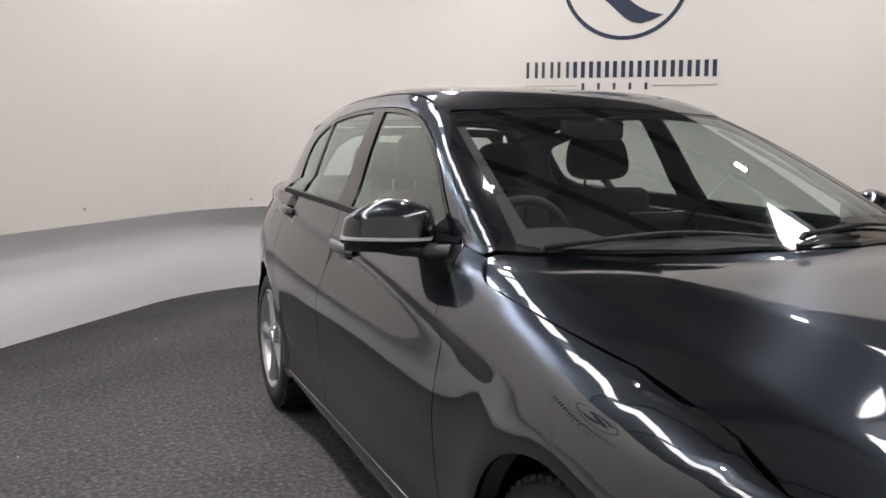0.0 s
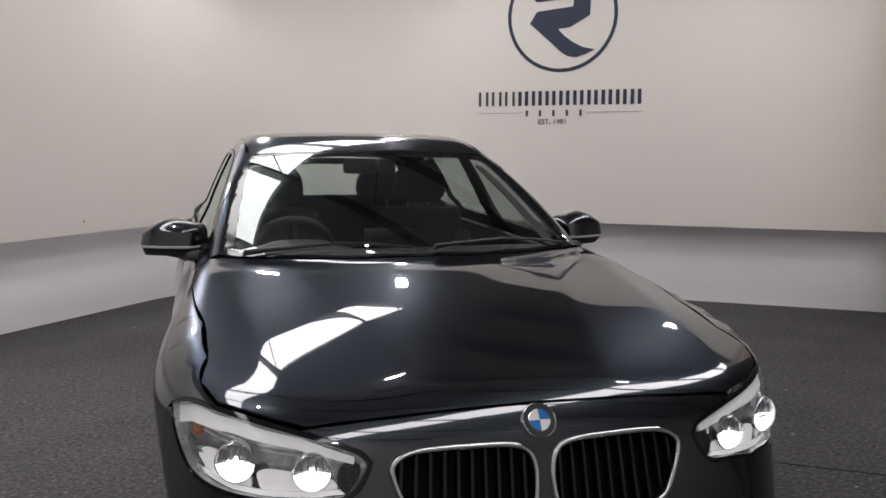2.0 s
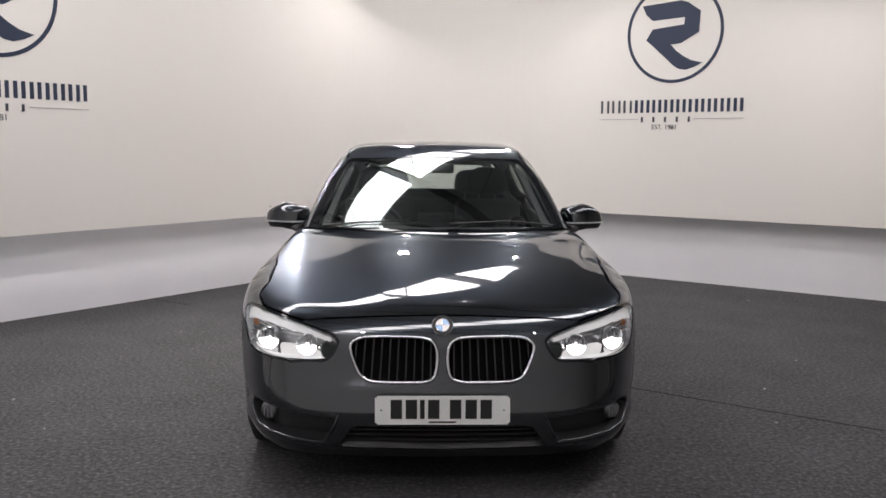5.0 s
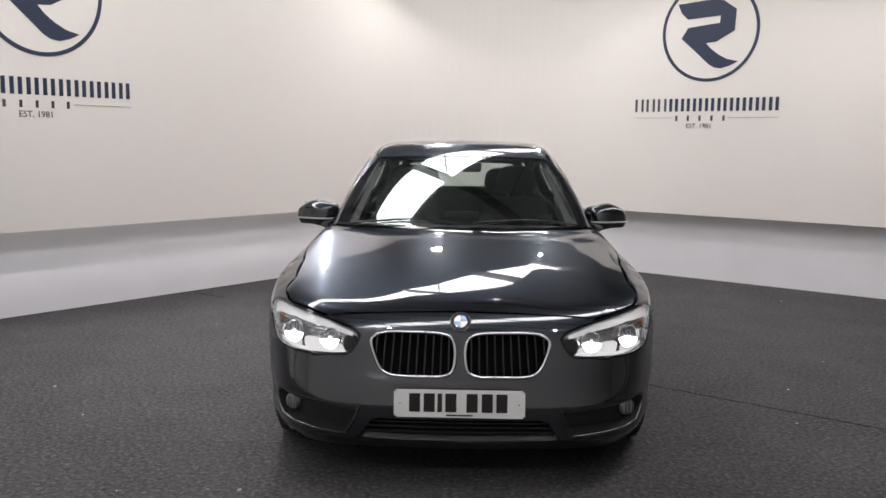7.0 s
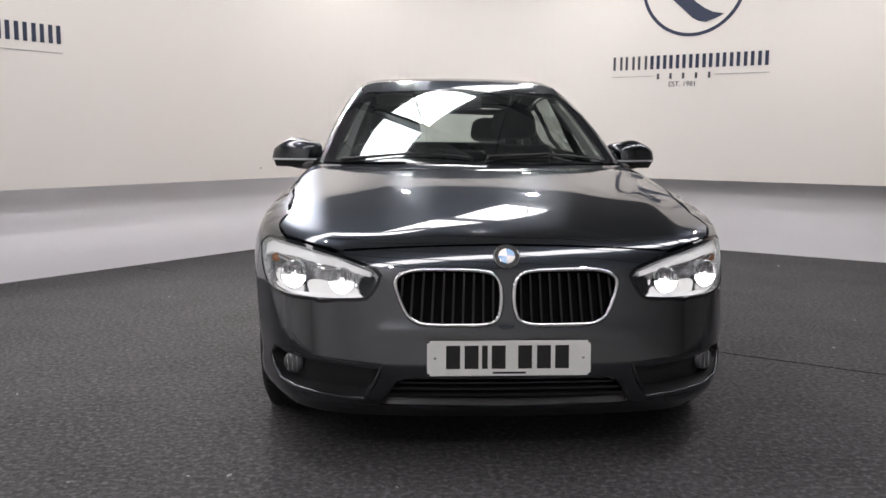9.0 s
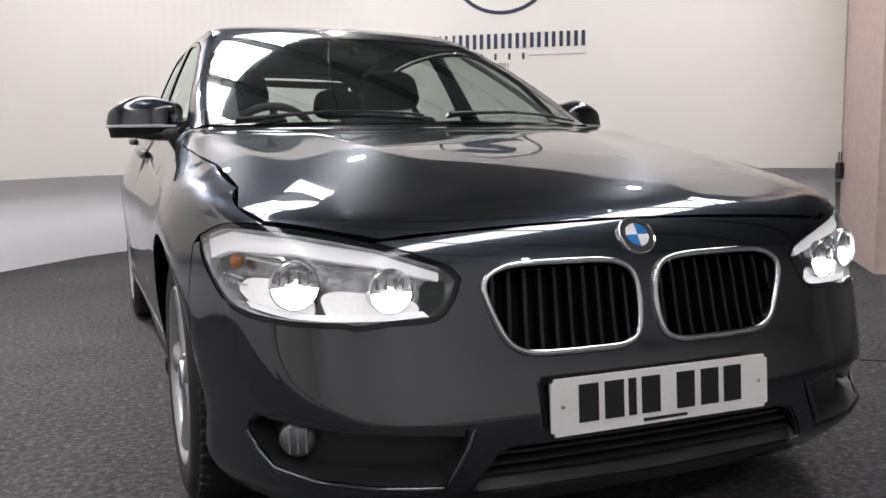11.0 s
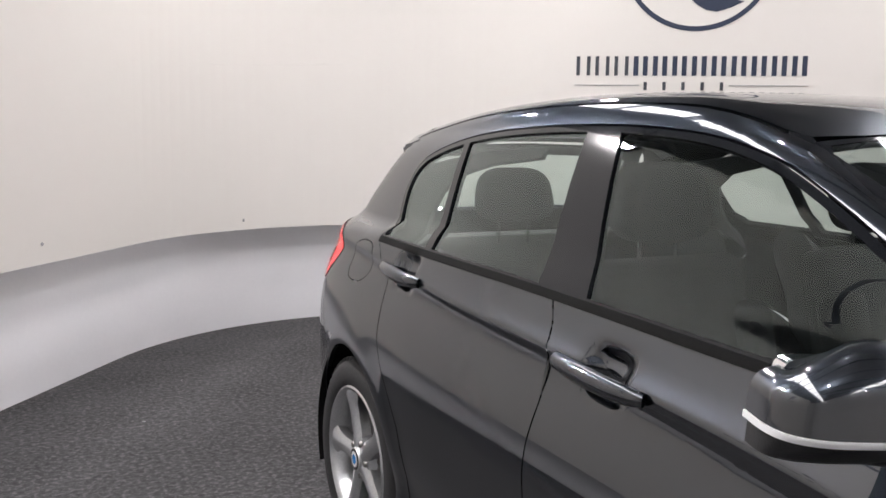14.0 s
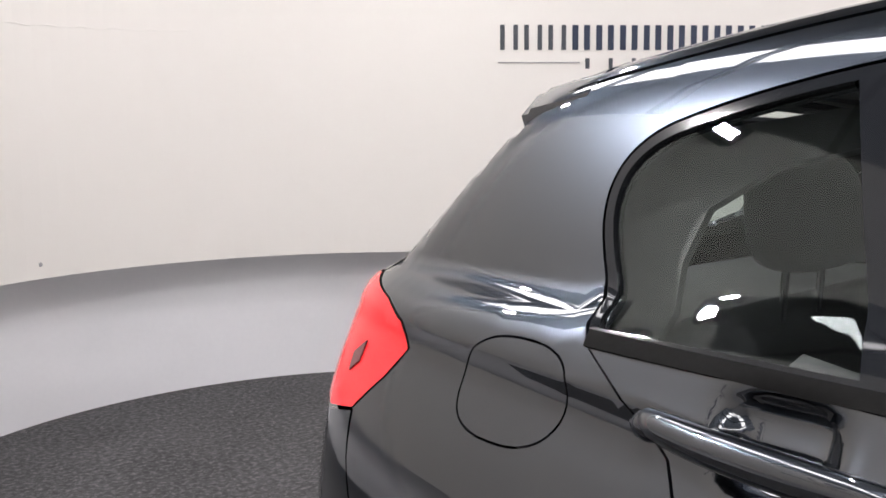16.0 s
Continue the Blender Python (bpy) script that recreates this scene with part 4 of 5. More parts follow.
# ---- wheels ----
def wheel(sign, y, face):
    """A wheel with its outer tyre face at x = sign * face."""
    hub = child("wheel", None, car, "silver five-spoke alloy wheel with black tyre")
    m = Matrix.Translation((sign * face, y, WHEEL_Z)) @ Matrix.Rotation(radians(90 * sign), 4, "Y")
    T, W, RIM = TYRE_R, .205, .216
    bm = bmesh.new()
    lathe(bm, [(RIM - .006, -.020), (RIM + .006, -.008), (RIM + .03, .000), (RIM + .062, .000), (T - .022, -.008), (T - .008, -.022), (T - .001, -.045), (T, -.10), (T - .001, -W + .045), (T - .008, -W + .022), (T - .03, -W + .004), (RIM + .02, -W), (RIM - .004, -W + .02)], 72, m)
    tyre = part("tyre", bm, M_RUBBER, hub, "black road tyre", 45)
    # shoulder blocks
    for k in range(60):
        bm = bmesh.new()
        a = 2 * math.pi * k / 60
        box(bm, (T - .0100, 0, -.030), (.016, .022, .028), .003, m @ Matrix.Rotation(a, 4, "Z"), 1)
        part("tread_block", bm, M_RUBBER, tyre)
    bm = bmesh.new()
    lathe(bm, [(RIM + .010, -.006), (RIM + .004, -.002), (RIM - .004, -.006), (RIM - .012, -.020), (RIM - .022, -.06), (RIM - .028, -.12), (RIM - .012, -W + .012)], 64, m)
    part("rim", bm, M_ALLOY, hub, smooth=45)
    bm = bmesh.new()
    lathe(bm, [(.03, -.09), (.145, -.09), (.145, -.105), (.03, -.105)], 40, m)
    part("brake_disc", bm, M_DISC, hub, smooth=40)
    # black disc stands in for the shade deep inside the wheel
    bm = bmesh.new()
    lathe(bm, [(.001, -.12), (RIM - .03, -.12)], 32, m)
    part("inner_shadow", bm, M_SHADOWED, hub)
    for k in range(5):
        bm = bmesh.new()
        a = 2 * math.pi * k / 5 + math.pi / 2
        rm = m @ Matrix.Rotation(a, 4, "Z")
        st = [(.030, .034, -.014), (.075, .029, -.016), (.125, .026, -.015), (.170, .031, -.012), (.198, .047, -.010), (RIM - .006, .060, -.012)]
        rows = []
        for rr, w, zt in st:
            rows.append([bm.verts.new(rm @ Vector(q)) for q in ((rr, -w, zt - .012), (rr, -w * .55, zt), (rr, 0, zt + .004), (rr, w * .55, zt), (rr, w, zt - .012), (rr, w * .8, zt - .045), (rr, -w * .8, zt - .045))])
        for a1, b1 in zip(rows, rows[1:]):
            for i in range(7):
                bm.faces.new((a1[i], a1[(i + 1) % 7], b1[(i + 1) % 7], b1[i]))
        bm.faces.new(rows[0])
        bm.faces.new(rows[-1])
        part("spoke", bm, M_ALLOY, hub, smooth=35)
        bm = bmesh.new()
        lathe(bm, [(.001, .0), (.008, -.001), (.011, -.012)], 10, m @ Matrix.Rotation(a + math.pi / 5, 4, "Z") @ Matrix.Translation((.052, 0, -.012)))
        part("wheel_bolt", bm, M_DISC, hub, smooth=40)
    bm = bmesh.new()
    lathe(bm, [(.036, -.008), (.040, -.018), (.068, -.024), (.072, -.05)], 32, m)
    part("hub", bm, M_ALLOY, hub, smooth=45)
    bm = bmesh.new()
    lathe(bm, [(.001, -.004), (.024, -.004), (.033, -.006), (.036, -.012)], 28, m)
    cap = part("hub_cap", bm, M_WHITE, hub, "round pale and blue centre cap", 45)
    bm = bmesh.new()
    lathe(bm, [(.024, -.0035), (.032, -.0045), (.034, -.008)], 28, m)
    part("cap_ring", bm, M_INK, cap, smooth=45)
    bm = bmesh.new()
    lathe(bm, [(.001, -.0030), (.015, -.0034), (.016, -.006)], 20, m)
    part("cap_centre", bm, M_BLUE, cap, smooth=45)


for sign in (-1, 1):
    wheel(sign, AXLE_F, .862)
    wheel(sign, AXLE_R, .832)
    for y in (AXLE_F, AXLE_R):
        bm = bmesh.new()
        m = Matrix.Translation((0, y, WHEEL_Z)) @ Matrix.Rotation(radians(90 * sign), 4, "Y")
        rings = []
        for x in (.82, .56):
            rings.append([bm.verts.new((sign * x, y + (ARCH_RAD + .012) * math.cos(a), WHEEL_Z + .005 + (ARCH_RAD + .012) * math.sin(a))) for a in np.linspace(math.radians(-20), math.radians(200), 28)])
        for i in range(27):
            bm.faces.new((rings[0][i], rings[0][i + 1], rings[1][i + 1], rings[1][i]))
        bm.faces.new(rings[1])
        part("wheel_arch_liner", bm, M_SHADOWED, car, "black wheel arch liner")
bm = bmesh.new()
box(bm, (0, 0, .215), (1.40, 3.9, .05), .02)
part("underbody", bm, M_SHADOWED, car, "black underbody")
bm = bmesh.new()
box(bm, (0, -1.45, .45), (1.05, 1.0, .36), .05)
part("engine_bay", bm, M_SHADOWED, car, "dark engine bay")

# ---- door handles ----
for sign in (-1, 1):
    for door, y0, y1, z in ((front_door, .040, .310, .872), (rear_door, .965, 1.225, .930)):
        yc = (y0 + y1) / 2
        cup = [(yc - .008 + .060 * math.cos(t), z + .005 + .046 * math.sin(t)) for t in np.linspace(0, 2 * math.pi, 28, endpoint=False)]
        one("handle_cup", view_side(sign), cup, label="painted hollow behind the handle", mats=[M_PAINT, M_SHADOWED], depth=-.0012, thick=.001, step=.008, parent=door[sign])
        ends = [skin(view_side(sign), q, z - .004)[0] for q in (y0, y1)]
        bm = bmesh.new()
        pts, rs = [], []
        for k in range(17):
            s = k / 16
            bow = math.sin(math.pi * s) ** .5
            p = ends[0].lerp(ends[1], s)
            pts.append(Vector((p.x + sign * (.004 + .020 * bow), p.y, z - .010 + .012 * s)))
            rs.append(.0125 + .0065 * bow)
        tube(bm, pts, rs, 14)
        for v in bm.verts:
            c = min(pts, key=lambda q: (q - v.co).length)
            v.co.z = c.z + (v.co.z - c.z) * 1.05
            v.co.x = c.x + (v.co.x - c.x) * .92
        bar_ob = part("door_handle", bm, M_PAINT, door[sign], "body-coloured pull handle", 70)
        # fixed end piece of the handle
        bm = bmesh.new()
        c = ends[1]
        tube(bm, [Vector((c.x + sign * .001, c.y + q, z - .006)) for q in (-.022, -.012, .0, .012, .022)], [.006, .015, .0175, .015, .006], 14)
        for v in bm.verts:
            v.co.x = c.x + (v.co.x - c.x) * .8
        part("handle_end", bm, M_PAINT, bar_ob, smooth=70)

# ---- door mirrors ----
for sign in (-1, 1):
    arm = bmesh.new()
    base, n = skin(view_side(sign), -.53, .946)
    tube(arm, [base + Vector((-sign * .012, -.045, -.014)), base + Vector((sign * .025, -.012, -.016)), Vector((sign * .755, -.475, .926)), Vector((sign * .82, -.43, .932)), Vector((sign * .88, -.40, .940))], [.036, .033, .032, .034, .026], 14)
    for v in arm.verts:
        v.co.z = .932 + (v.co.z - .932) * .62
    mirror = part("door_mirror", arm, M_BLACK, car, "door mirror with body-coloured cap", 60)
    turn = Matrix.Translation((sign * .853, -.400, 0)) @ Matrix.Rotation(radians(25 * sign), 4, "Z")

    def shell(bm, z0, z1, grow=0.0, back=.050, rows_n=16, arc=(0, 1)):
        """A band of the housing: a curved front that turns into a sloping top, cut flat behind, lower and narrower towards its outer end."""
        rows = []
        for i in range(rows_n + 1):
            f = i / rows_n
            z = z0 + (z1 - z0) * f
            h = (z - .925) / .140
            top = max(0, (h - .62) / .39)
            k = max(.0, 1 - top ** 2.4) ** .55 if h > .62 else 1
            low = 1 - .30 * max(0, (.26 - h) / .26) ** 1.5
            row = []
            for j in range(41):
                a = math.pi * (arc[0] + (arc[1] - arc[0]) * j / 40)
                cx = math.cos(a)
                ex = abs(cx) ** .60 * (1 if cx > 0 else -1)
                outer = max(0, ex * sign)
                inner = max(0, -ex * sign)
                half = (.124 + grow) * (1 - .10 * h * outer) * (.55 + .45 * max(k, .02) ** .55)
                y = back - (abs(math.sin(a)) ** .52) * ((.130 + grow) * low * (1 - .12 * h)) * (.30 + .70 * k)
                drop = (.044 * outer ** 1.5 + .020 * inner ** 2) * max(0, h - .3) / .7
                row.append(bm.verts.new(turn @ Vector((ex * half, y, z - drop))))
            rows.append(row)
        for a, b in zip(rows, rows[1:]):
            for j in range(40):
                bm.faces.new((a[j], a[j + 1], b[j + 1], b[j]))
            bm.faces.new((a[-1], a[0], b[0], b[-1]))
        bm.faces.new(rows[0])
        bm.faces.new(rows[-1])

    bm = bmesh.new()
    shell(bm, .964, 1.0655)
    part("mirror_cap", bm, M_PAINT, mirror, "body-coloured mirror cap", 50)
    bm = bmesh.new()
    shell(bm, .922, .9545, -.006, rows_n=6)
    part("mirror_foot", bm, M_BLACK, mirror, smooth=50)
    bm = bmesh.new()
    shell(bm, .955, .9635, .002, rows_n=3)
    part("indicator_strip", bm, M_BROW, mirror, "bright clear indicator strip", 40)
    bm = bmesh.new()
    box(bm, (0, .051, 1.000), (.165, .004, .062), .018, turn, 3)
    part("mirror_pane", bm, M_MIRRORGLASS, mirror, smooth=40)

# ---- stern ----
def view_stern(q):
    a = q[:, 0] / .9
    d = np.stack((np.sin(a), np.cos(a), np.zeros(len(q))), 1)
    return np.array((0, 1.2, 0)) + d * 1.5 + np.stack((np.zeros(len(q)), np.zeros(len(q)), q[:, 1]), 1), -d


def stern_u(sign, pts):
    p, _ = reach(*view_side(1)(np.array(pts, float)))
    return [(sign * .9 * math.atan2(q[0], q[1] - 1.2), q[2]) for q in p]


run = [(a[0] + (b[0] - a[0]) * k / 5 + .0025, a[1] + (b[1] - a[1]) * k / 5 - .0015) for a, b in zip(TAIL_CUT, TAIL_CUT[1:]) for k in range(5)] + [(1.772, .824)]
lamp_front = stern_u(1, run)
TAIL = [(.52, .995)] + lamp_front + [(.74, .80), (.62, .815), (.50, .85), (.47, .90), (.50, .965)]
side_end = stern_u(1, [(1.769, .75), (1.724, .60), (1.694, .47)])
REAR_BUMPER = [(0, .62), (.45, .64), (.60, .78), (.74, .792), (lamp_front[-1][0] - .004, .818)] + side_end + [(.935, .33), (.93, .22), (.60, .20), (0, .20)]
rear_bumper = one("rear_bumper", view_stern, both_ways(REAR_BUMPER))
for sign in (-1, 1):
    t = mirrored(TAIL, sign)
    lamp = one("tail_light", view_stern, shrink(t, .0003), label="red wrap-around tail light", mats=[M_RED, M_SHADOWED, M_SHADOWED], depth=-.002, thick=.02, step=.02)
    one("tail_insert", view_stern, mirrored([(.775, .895), (.800, .918), (.806, .888), (.785, .868)], sign), mats=[M_REDDARK, M_REDDARK], depth=-.0045, thick=.004, step=.02, parent=lamp)
edge = reach(*view_side(1)(np.array([(1.664, 1.245), (1.803, 1.085), (1.862, 1.014)])))[0]
GATE = [(0, .63), (.42, .65), (.545, .79), (.50, .86), (.47, .93), (.52, .99), (edge[2][0] - .004, 1.014), (edge[1][0] - .003, 1.085), (edge[0][0] - .003, 1.245), (.48, 1.275), (0, 1.285)]
REARWIN = [(0, 1.035), (.43, 1.035), (.49, 1.06), (.465, 1.15), (.435, 1.225), (.40, 1.245), (0, 1.255)]
gate = one("tailgate", view_rear, both_ways(GATE), [both_ways(REARWIN)])
one("rear_window", view_rear, shrink(both_ways(REARWIN), .001), label="tinted rear window", mats=[M_GLASS, M_CLEAR], depth=.004, thick=.004, parent=gate).visible_shadow = False
bm = bmesh.new()
rows = []
for k in range(25):
    x = -.545 + 1.09 * k / 24
    zt = float(skin(view_top, x, 1.555)[0].z)
    zb = float(skin(view_top, x, 1.50)[0].z)
    tip = 1.675 - .17 * x * x
    rows.append([bm.verts.new(q) for q in ((x, 1.50, zb + .002), (x, 1.56, zt + .003), (x, 1.61, zt - .004), (x, tip - .010, zt - .012), (x, tip + .004, zt - .014), (x, tip - .002, zt - .030), (x, 1.60, zt - .050), (x, 1.52, zt - .03))])
for a, b in zip(rows, rows[1:]):
    for i in range(8):
        bm.faces.new((a[i], a[(i + 1) % 8], b[(i + 1) % 8], b[i]))
bm.faces.new(rows[0])
bm.faces.new(rows[-1])
part("roof_spoiler", bm, M_PAINT, car, "body-coloured spoiler over the rear window", 35)
bm = bmesh.new()
rows = []
z0 = float(skin(view_top, 0, 1.36)[0].z)
for y, w, h in ((1.27, .004, .004), (1.31, .018, .016), (1.36, .026, .034), (1.41, .028, .052), (1.44, .026, .056), (1.452, .022, .0)):
    rows.append([bm.verts.new(q) for q in ((-w, y, z0 - .01), (-w * .6, y, z0 + h * .5), (0, y, z0 + h), (w * .6, y, z0 + h * .5), (w, y, z0 - .01))])
for a, b in zip(rows, rows[1:]):
    for i in range(4):
        bm.faces.new((a[i], a[i + 1], b[i + 1], b[i]))
bm.faces.new(rows[0])
bm.faces.new(rows[-1])
part("roof_aerial", bm, M_PAINT, car, "small fin aerial", 50)
# ---- cabin ----
def cushion(bm, c, s, m=None, r=.04):
    box(bm, c, s, min(r, min(s) * .48), m, 4)


def head_rest(parent, x, y, z, w=.27, h=.19, d=.11):
    """A padded headrest, rounder at the top than at the sides, on two posts."""
    bm = bmesh.new()
    bmesh.ops.create_uvsphere(bm, u_segments=28, v_segments=18, radius=1.0)
    for v in bm.verts:
        q = [math.copysign(abs(c) ** .62, c) for c in v.co]
        v.co = (x + q[0] * w / 2 * (1 - .10 * q[2]), y + q[1] * d / 2 + .012 * q[2], z + q[2] * h / 2)
    hr = part("headrest", bm, M_CLOTH, parent, smooth=60)
    for dx in (-.055, .055):
        bm = bmesh.new()
        tube(bm, [(x + dx, y, z - h / 2 + .01), (x + dx, y + .005, z - h / 2 - .07)], .006, 8)
        part("headrest_post", bm, M_CHROME, hr, smooth=60)


for x in (-.37, .37):
    bm = bmesh.new()
    cushion(bm, (x, .12, .46), (.50, .52, .16))
    seat = part("front_seat", bm, M_CLOTH, car, "dark cloth front seat with headrest", 60)
    lean = Matrix.Translation((x, .40, .50)) @ Matrix.Rotation(radians(-14), 4, "X")
    bm = bmesh.new()
    cushion(bm, (0, 0, .26), (.44, .13, .56), lean)
    cushion(bm, (-.20, -.05, .22), (.10, .12, .40), lean)
    cushion(bm, (.20, -.05, .22), (.10, .12, .40), lean)
    part("backrest", bm, M_CLOTH, seat, smooth=60)
    head_rest(seat, x, .535, 1.155)
bm = bmesh.new()
cushion(bm, (0, .98, .50), (1.24, .48, .16))
bench = part("rear_bench", bm, M_CLOTH, car, "dark cloth rear bench with headrests", 60)
bm = bmesh.new()
cushion(bm, (0, 0, .24), (1.22, .14, .54), Matrix.Translation((0, 1.20, .50)) @ Matrix.Rotation(radians(-20), 4, "X"))
part("backrest", bm, M_CLOTH, bench, smooth=60)
for x in (-.37, .37):
    head_rest(bench, x * .84, 1.290, 1.125, .27, .17, .09)
bm = bmesh.new()
cushion(bm, (0, 1.62, .93), (1.14, .44, .03))
part("parcel_shelf", bm, M_DASH, car, "black parcel shelf", 60)
# dashboard
bm = bmesh.new()
rows = []
for k in range(21):
    x = -.66 + 1.32 * k / 20
    hump = .045 * math.exp(-((x + .37) / .17) ** 4)
    y0 = -.90 + .44 * x * x * .9
    rows.append([bm.verts.new(q) for q in ((x, y0, .918), (x, y0 + .22, .925 + hump * .4), (x, -.40, .925 + hump), (x, -.345, .905 + hump), (x, -.33, .84), (x, -.40, .62), (x, -.62, .50), (x, y0, .50))])
for a, b in zip(rows, rows[1:]):
    for i in range(8):
        bm.faces.new((a[i], a[(i + 1) % 8], b[(i + 1) % 8], b[i]))
bm.faces.new(rows[0])
bm.faces.new(rows[-1])
dash = part("dashboard", bm, M_DASH, car, "black dashboard with raised screen", 50)
bm = bmesh.new()
box(bm, (.0, -.40, .965), (.20, .016, .085), .008, None, 3)
part("display_screen", bm, M_GLOSSBLACK, dash, "black tablet screen on the dashboard", 40)
for x in (-.60, .60):
    bm = bmesh.new()
    lathe(bm, [(.001, .004), (.03, .004), (.036, 0), (.036, -.02)], 20, Matrix.Translation((x, -.335, .865)) @ Matrix.Rotation(radians(-90), 4, "X"))
    part("air_vent", bm, M_BLACK, dash, smooth=40)
WHEEL = Matrix.Translation((-.37, -.17, .875)) @ Matrix.Rotation(radians(-64), 4, "X")
bm = bmesh.new()
tube(bm, [WHEEL @ Vector((.182 * math.cos(a), .182 * math.sin(a), 0)) for a in np.linspace(0, 2 * math.pi, 48, endpoint=False)], .015, 10, True)
sw = part("steering_wheel", bm, M_DASH, car, "black leather three-spoke steering wheel", 60)
bm = bmesh.new()
cushion(bm, (0, -.005, -.005), (.15, .12, .05), WHEEL, .02)
part("wheel_boss", bm, M_DASH, sw, smooth=60)
for a in (0, math.pi, -math.pi / 2):
    bm = bmesh.new()
    tube(bm, [WHEEL @ Vector((.05 * math.cos(a), .05 * math.sin(a), -.005)), WHEEL @ Vector((.178 * math.cos(a), .178 * math.sin(a), 0))], [.022, .014], 8)
    part("spoke", bm, M_DASH, sw, smooth=60)
bm = bmesh.new()
cushion(bm, (0, -.02, 1.255), (.24, .035, .065), None, .02)
rv = part("rear_view_mirror", bm, M_BLACK, car, "black interior rear-view mirror", 60)
bm = bmesh.new()
tube(bm, [(0, -.045, 1.26), (0, -.10, 1.278)], .012, 8)
part("mirror_stem", bm, M_BLACK, rv, smooth=60)
# roof lining, door cards, centre console
one("headlining", view_top, both_ways([(0, -.03), (.38, -.015), (.49, .03), (.49, 1.5), (0, 1.54)]), label="pale grey roof lining", mats=[M_LINING, M_LINING], depth=.022, thick=.01, step=.08)
for sign in (-1, 1):
    for door, a, b in ((front_door, -.58, .33), (rear_door, .36, 1.16)):
        one("door_card", view_side(sign), [(a, .40)] + [(y, z - .012) for y, z in belt(a, b, 8)] + [(b, .40)], mats=[M_DASH, M_DASH], depth=.05, thick=.02, step=.08, parent=door[sign])
for sign in (-1, 1):
    one("pillar_trim", view_side(sign), [(1.30, .95), (1.318, 1.10), (1.30, 1.17), (1.22, 1.225), (1.05, 1.262), (.8, 1.288), (.8, 1.318), (1.1, 1.305), (1.5, 1.25), (1.68, 1.12), (1.68, .95)], label="grey rear pillar trim", mats=[M_TRIM, M_TRIM], depth=.075, thick=.012, step=.06)
bm = bmesh.new()
cushion(bm, (0, .0, .55), (.22, .9, .22), None, .04)
part("centre_console", bm, M_DASH, car, "black centre console", 60)
bm = bmesh.new()
box(bm, (0, .3, .30), (1.45, 2.4, .05), .01)
part("cabin_floor", bm, M_DASH, car, "dark cabin carpet")
bm = bmesh.new()
box(bm, (0, -.93, .55), (1.3, .04, .62), .01)
part("bulkhead", bm, M_SHADOWED, car, "dark bulkhead")
# ---- wall signs ----


def sign_frame(origin, right, inward):
    """x along the wall to the viewer's right, y up, z out of the wall."""
    m = Matrix((right, Vector((0, 0, 1)), inward)).transposed().to_4x4()
    return Matrix.Translation(origin) @ m


def flat(bm, m, outline, t=.003):
    lo = [bm.verts.new(m @ Vector((x, y, 0))) for x, y in outline]
    hi = [bm.verts.new(m @ Vector((x, y, t))) for x, y in outline]
    bm.faces.new(hi)
    for i in range(len(lo)):
        j = (i + 1) % len(lo)
        bm.faces.new((lo[i], lo[j], hi[j], hi[i]))


def bar(bm, m, x, y, w, h, t=.003):
    flat(bm, m, [(x, y), (x + w, y), (x + w, y + h), (x, y + h)], t)


def wall_sign(m):
    """A round emblem of plain shapes over rows of plain bars; the origin is the middle of the row's foot."""
    sign = tagged(new("wall_sign"), "navy round emblem over rows of plain bars on the white wall", "sign", "signs on the studio wall")
    R = .505
    cx, c = .042, .80
    bm = bmesh.new()
    n = 72
    ring = [[bm.verts.new(m @ Vector((cx + math.cos(2 * math.pi * k / n) * r, c + math.sin(2 * math.pi * k / n) * r, z))) for k in range(n)] for r, z in ((R, 0), (R, .003), (R - .032, .003), (R - .032, 0))]
    for a, b in zip(ring, ring[1:]):
        for k in range(n):
            bm.faces.new((a[k], a[(k + 1) % n], b[(k + 1) % n], b[k]))
    part("ring", bm, M_NAVY, sign)
    bm = bmesh.new()
    k = R / 256
    shape = [(-175, 143), (32, 156), (70, 144), (135, 98), (130, -6), (37, -57), (-16, -61), (12, -92), (52, -122), (97, -146), (154, -159), (112, -179), (67, -192), (32, -186), (2, -169), (-58, -114), (-150, -32), (-116, 21), (52, 36), (55, 72), (-118, 64), (-153, 96)]
    flat(bm, m, [(cx + x * k, c + y * k) for x, y in shape])
    part("emblem_shape", bm, M_NAVY, sign)
    # rows of plain bars in place of the name
    pitch = 1.545 / 12
    for k in range(24):
        bm = bmesh.new()
        t = .024 if k < 6 else .032
        bar(bm, m, -.755 + pitch * (k // 2) + (.012 if k % 2 == 0 else pitch - .022 - t), 0, t, .130)
        part("upright_bar", bm, M_GREYLET if k < 6 else M_NAVY, sign)
    for x, w in ((-.755, .44), (.275, .505)):
        bm = bmesh.new()
        bar(bm, m, x, -.068, w, .005)
        part("rule", bm, M_PALELINE, sign)
    for k in range(5):
        bm = bmesh.new()
        bar(bm, m, -.285 + .1255 * k, -.098, .022, .055)
        part("short_bar", bm, M_GREYLET, sign)
    cu = bpy.data.curves.new("small_text", "FONT")
    cu.body, cu.size, cu.align_x, cu.extrude = "EST. 1981", .068, "CENTER", .001
    cu.materials.append(M_GREYLET)
    ob = new("small_text", cu)
    ob.matrix_world = m @ Matrix.Translation((-.03, -.170, .002))
    ob.parent = sign
    return sign


LOGO_A, LOGO_B = 3.10, 5.32
wall_sign(sign_frame(CORNER + DIR_A * LOGO_A - N_A * .001 + Vector((0, 0, 1.745)), DIR_A, -N_A))
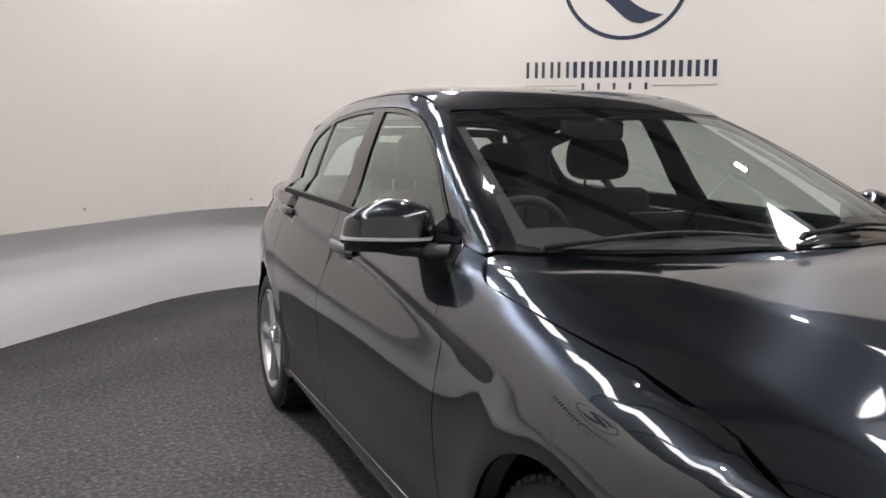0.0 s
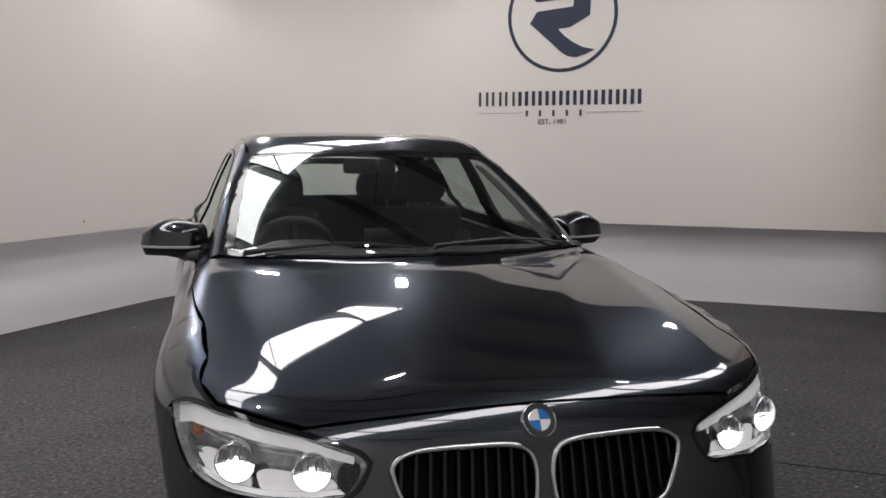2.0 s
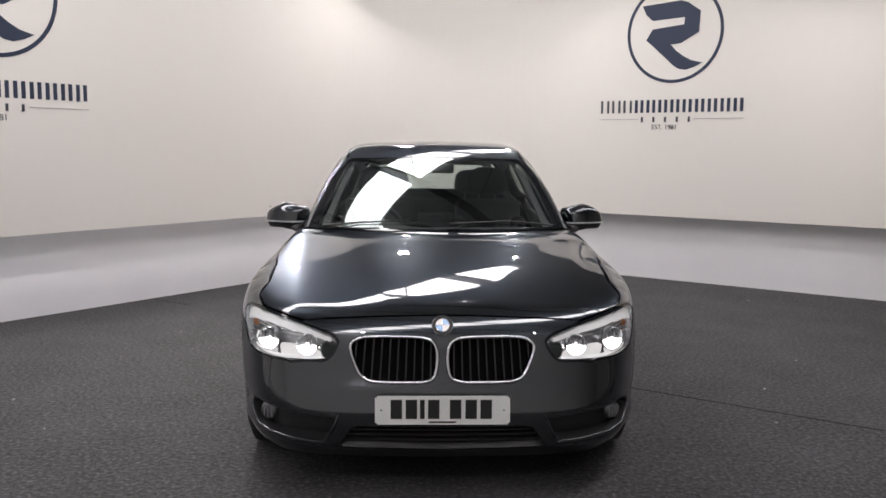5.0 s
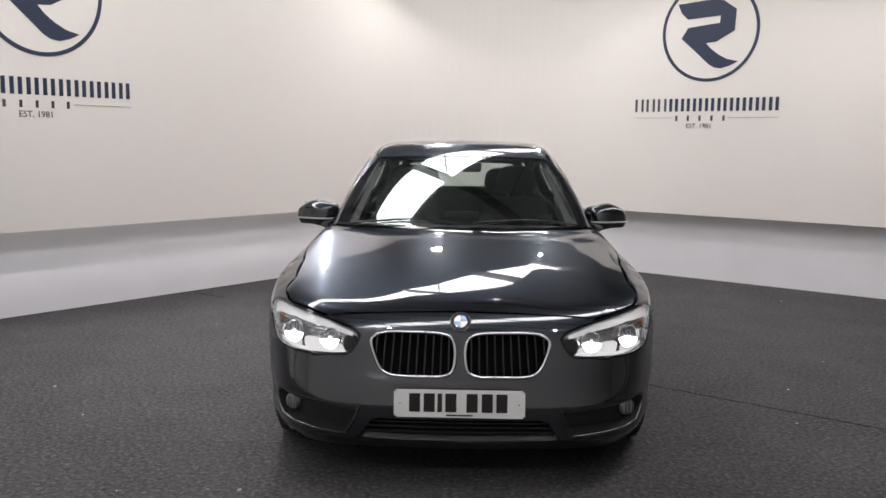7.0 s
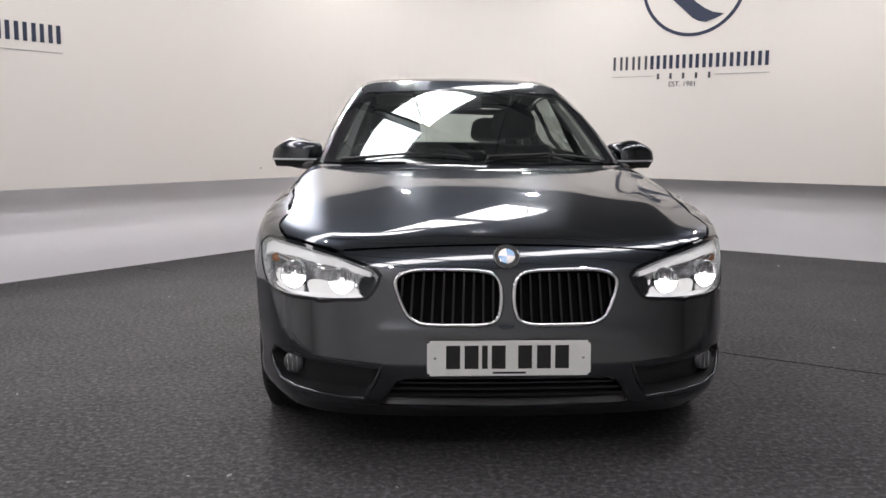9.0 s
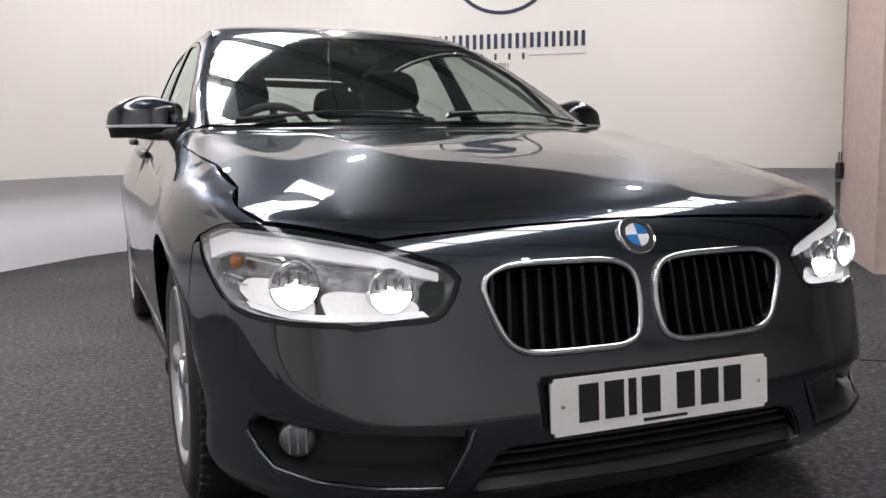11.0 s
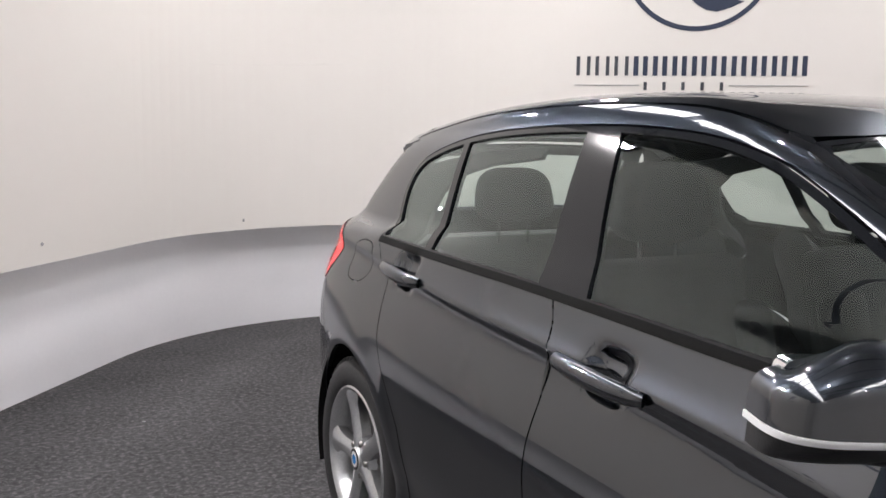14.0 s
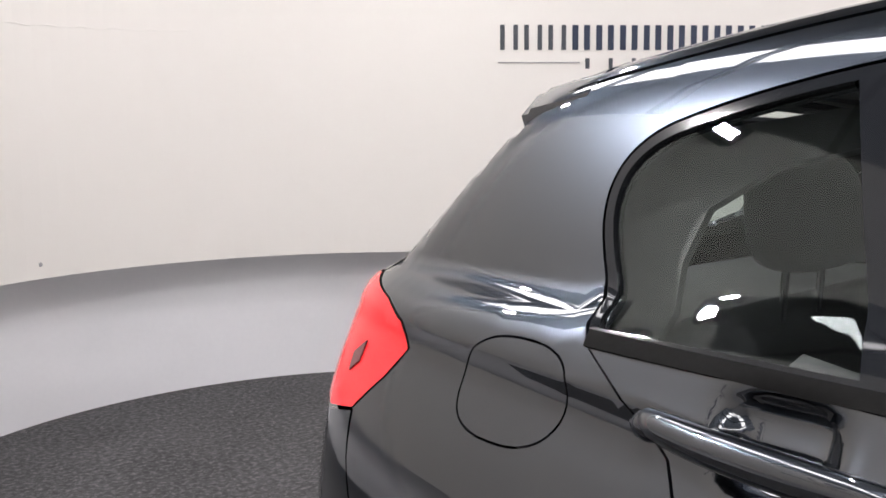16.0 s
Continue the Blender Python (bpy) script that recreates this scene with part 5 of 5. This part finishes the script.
wall_sign(sign_frame(CORNER - DIR_B * LOGO_B - N_B * .001 + Vector((0, 0, 1.727)), DIR_B, -N_B))
# ---- marks on wall and floor ----
BEND_C = CORNER - DIR_B * BEND + DIR_A * BEND


def on_bend(deg, z, off=0.0):
    a = radians(deg)
    return BEND_C + (N_B * math.cos(a) + N_A * math.sin(a)) * (BEND + off) + Vector((0, 0, z))


bm = bmesh.new()
tube(bm, [on_bend(22 + 1.5 * k, 1.735 + .0028 * k + .004 * math.sin(k * 1.7), .001) for k in range(25)], [.0015 + .0025 * abs(math.sin(k * .9)) for k in range(25)], 6)
me = bpy.data.meshes.new("trim_ridge")
bm.to_mesh(me)
bm.free()
me.materials.append(M_WALL)
tagged(new("trim_ridge", me), "faint filled joint in the white wall", "wall joint", kind="structure")
for p, n in ((CORNER - DIR_B * 2.58 + Vector((0, 0, .775)), N_B), (on_bend(31.3, .742), (N_B * math.cos(radians(31.3)) + N_A * math.sin(radians(31.3))))):
    bm = bmesh.new()
    lathe(bm, [(.001, .006), (.007, .005), (.010, .0), (.010, -.006)], 12, Matrix.Translation(p) @ (-n).to_track_quat("Z", "Y").to_matrix().to_4x4())
    me = bpy.data.meshes.new("screw_cap")
    bm.to_mesh(me)
    bm.free()
    me.materials.append(M_PALELINE)
    tagged(new("screw_cap", me), "small grey screw cap low on the white wall", "screw cap", "wall screw caps")
for a, b, cnt in ((Vector((-2.46, 2.41, 0)), Vector((-2.08, 2.13, 0)), 5), (Vector((.98, -.38, 0)), Vector((5.0, -3.32, 0)), 40)):
    d = (b - a).normalized()
    w = Vector((-d.y, d.x, 0)) * .003
    bm = bmesh.new()
    pts = [a + (b - a) * k / cnt + Vector((0, 0, .001)) + w * .6 * math.sin(k * 2.3) for k in range(cnt + 1)]
    lo, hi, ri = [bm.verts.new(p - w) for p in pts], [bm.verts.new(p + w) for p in pts], [bm.verts.new(p + Vector((0, 0, .002))) for p in pts]
    for k in range(cnt):
        bm.faces.new((lo[k], lo[k + 1], ri[k + 1], ri[k]))
        bm.faces.new((ri[k], ri[k + 1], hi[k + 1], hi[k]))
    me = bpy.data.meshes.new("trim_carpet_joint")
    bm.to_mesh(me)
    bm.free()
    me.materials.append(M_SHADOWED)
    tagged(new("trim_carpet_joint", me), "thin dark joint between two carpet lengths", "carpet joint", kind="structure")
rng = random.Random(4)
for k in range(26):
    x, y = rng.uniform(-3.2, 3.4), rng.uniform(-3.4, 3.6)
    if k == 0:
        x, y = -.886, -2.158
    if abs(x) < .95 and abs(y) < 2.2 and k:
        continue
    bm = bmesh.new()
    bmesh.ops.create_icosphere(bm, subdivisions=1, radius=rng.uniform(.003, .007) if k else .009, matrix=Matrix.Translation((x, y, .002)) @ Matrix.Rotation(rng.uniform(0, 3), 4, "Z") @ Matrix.Diagonal((1.6, .8, .5, 1)))
    me = bpy.data.meshes.new("lint")
    bm.to_mesh(me)
    bm.free()
    me.materials.append(M_PALELINE)
    tagged(new("lint", me), "pale scrap of lint on the carpet", "lint", "lint on the carpet")
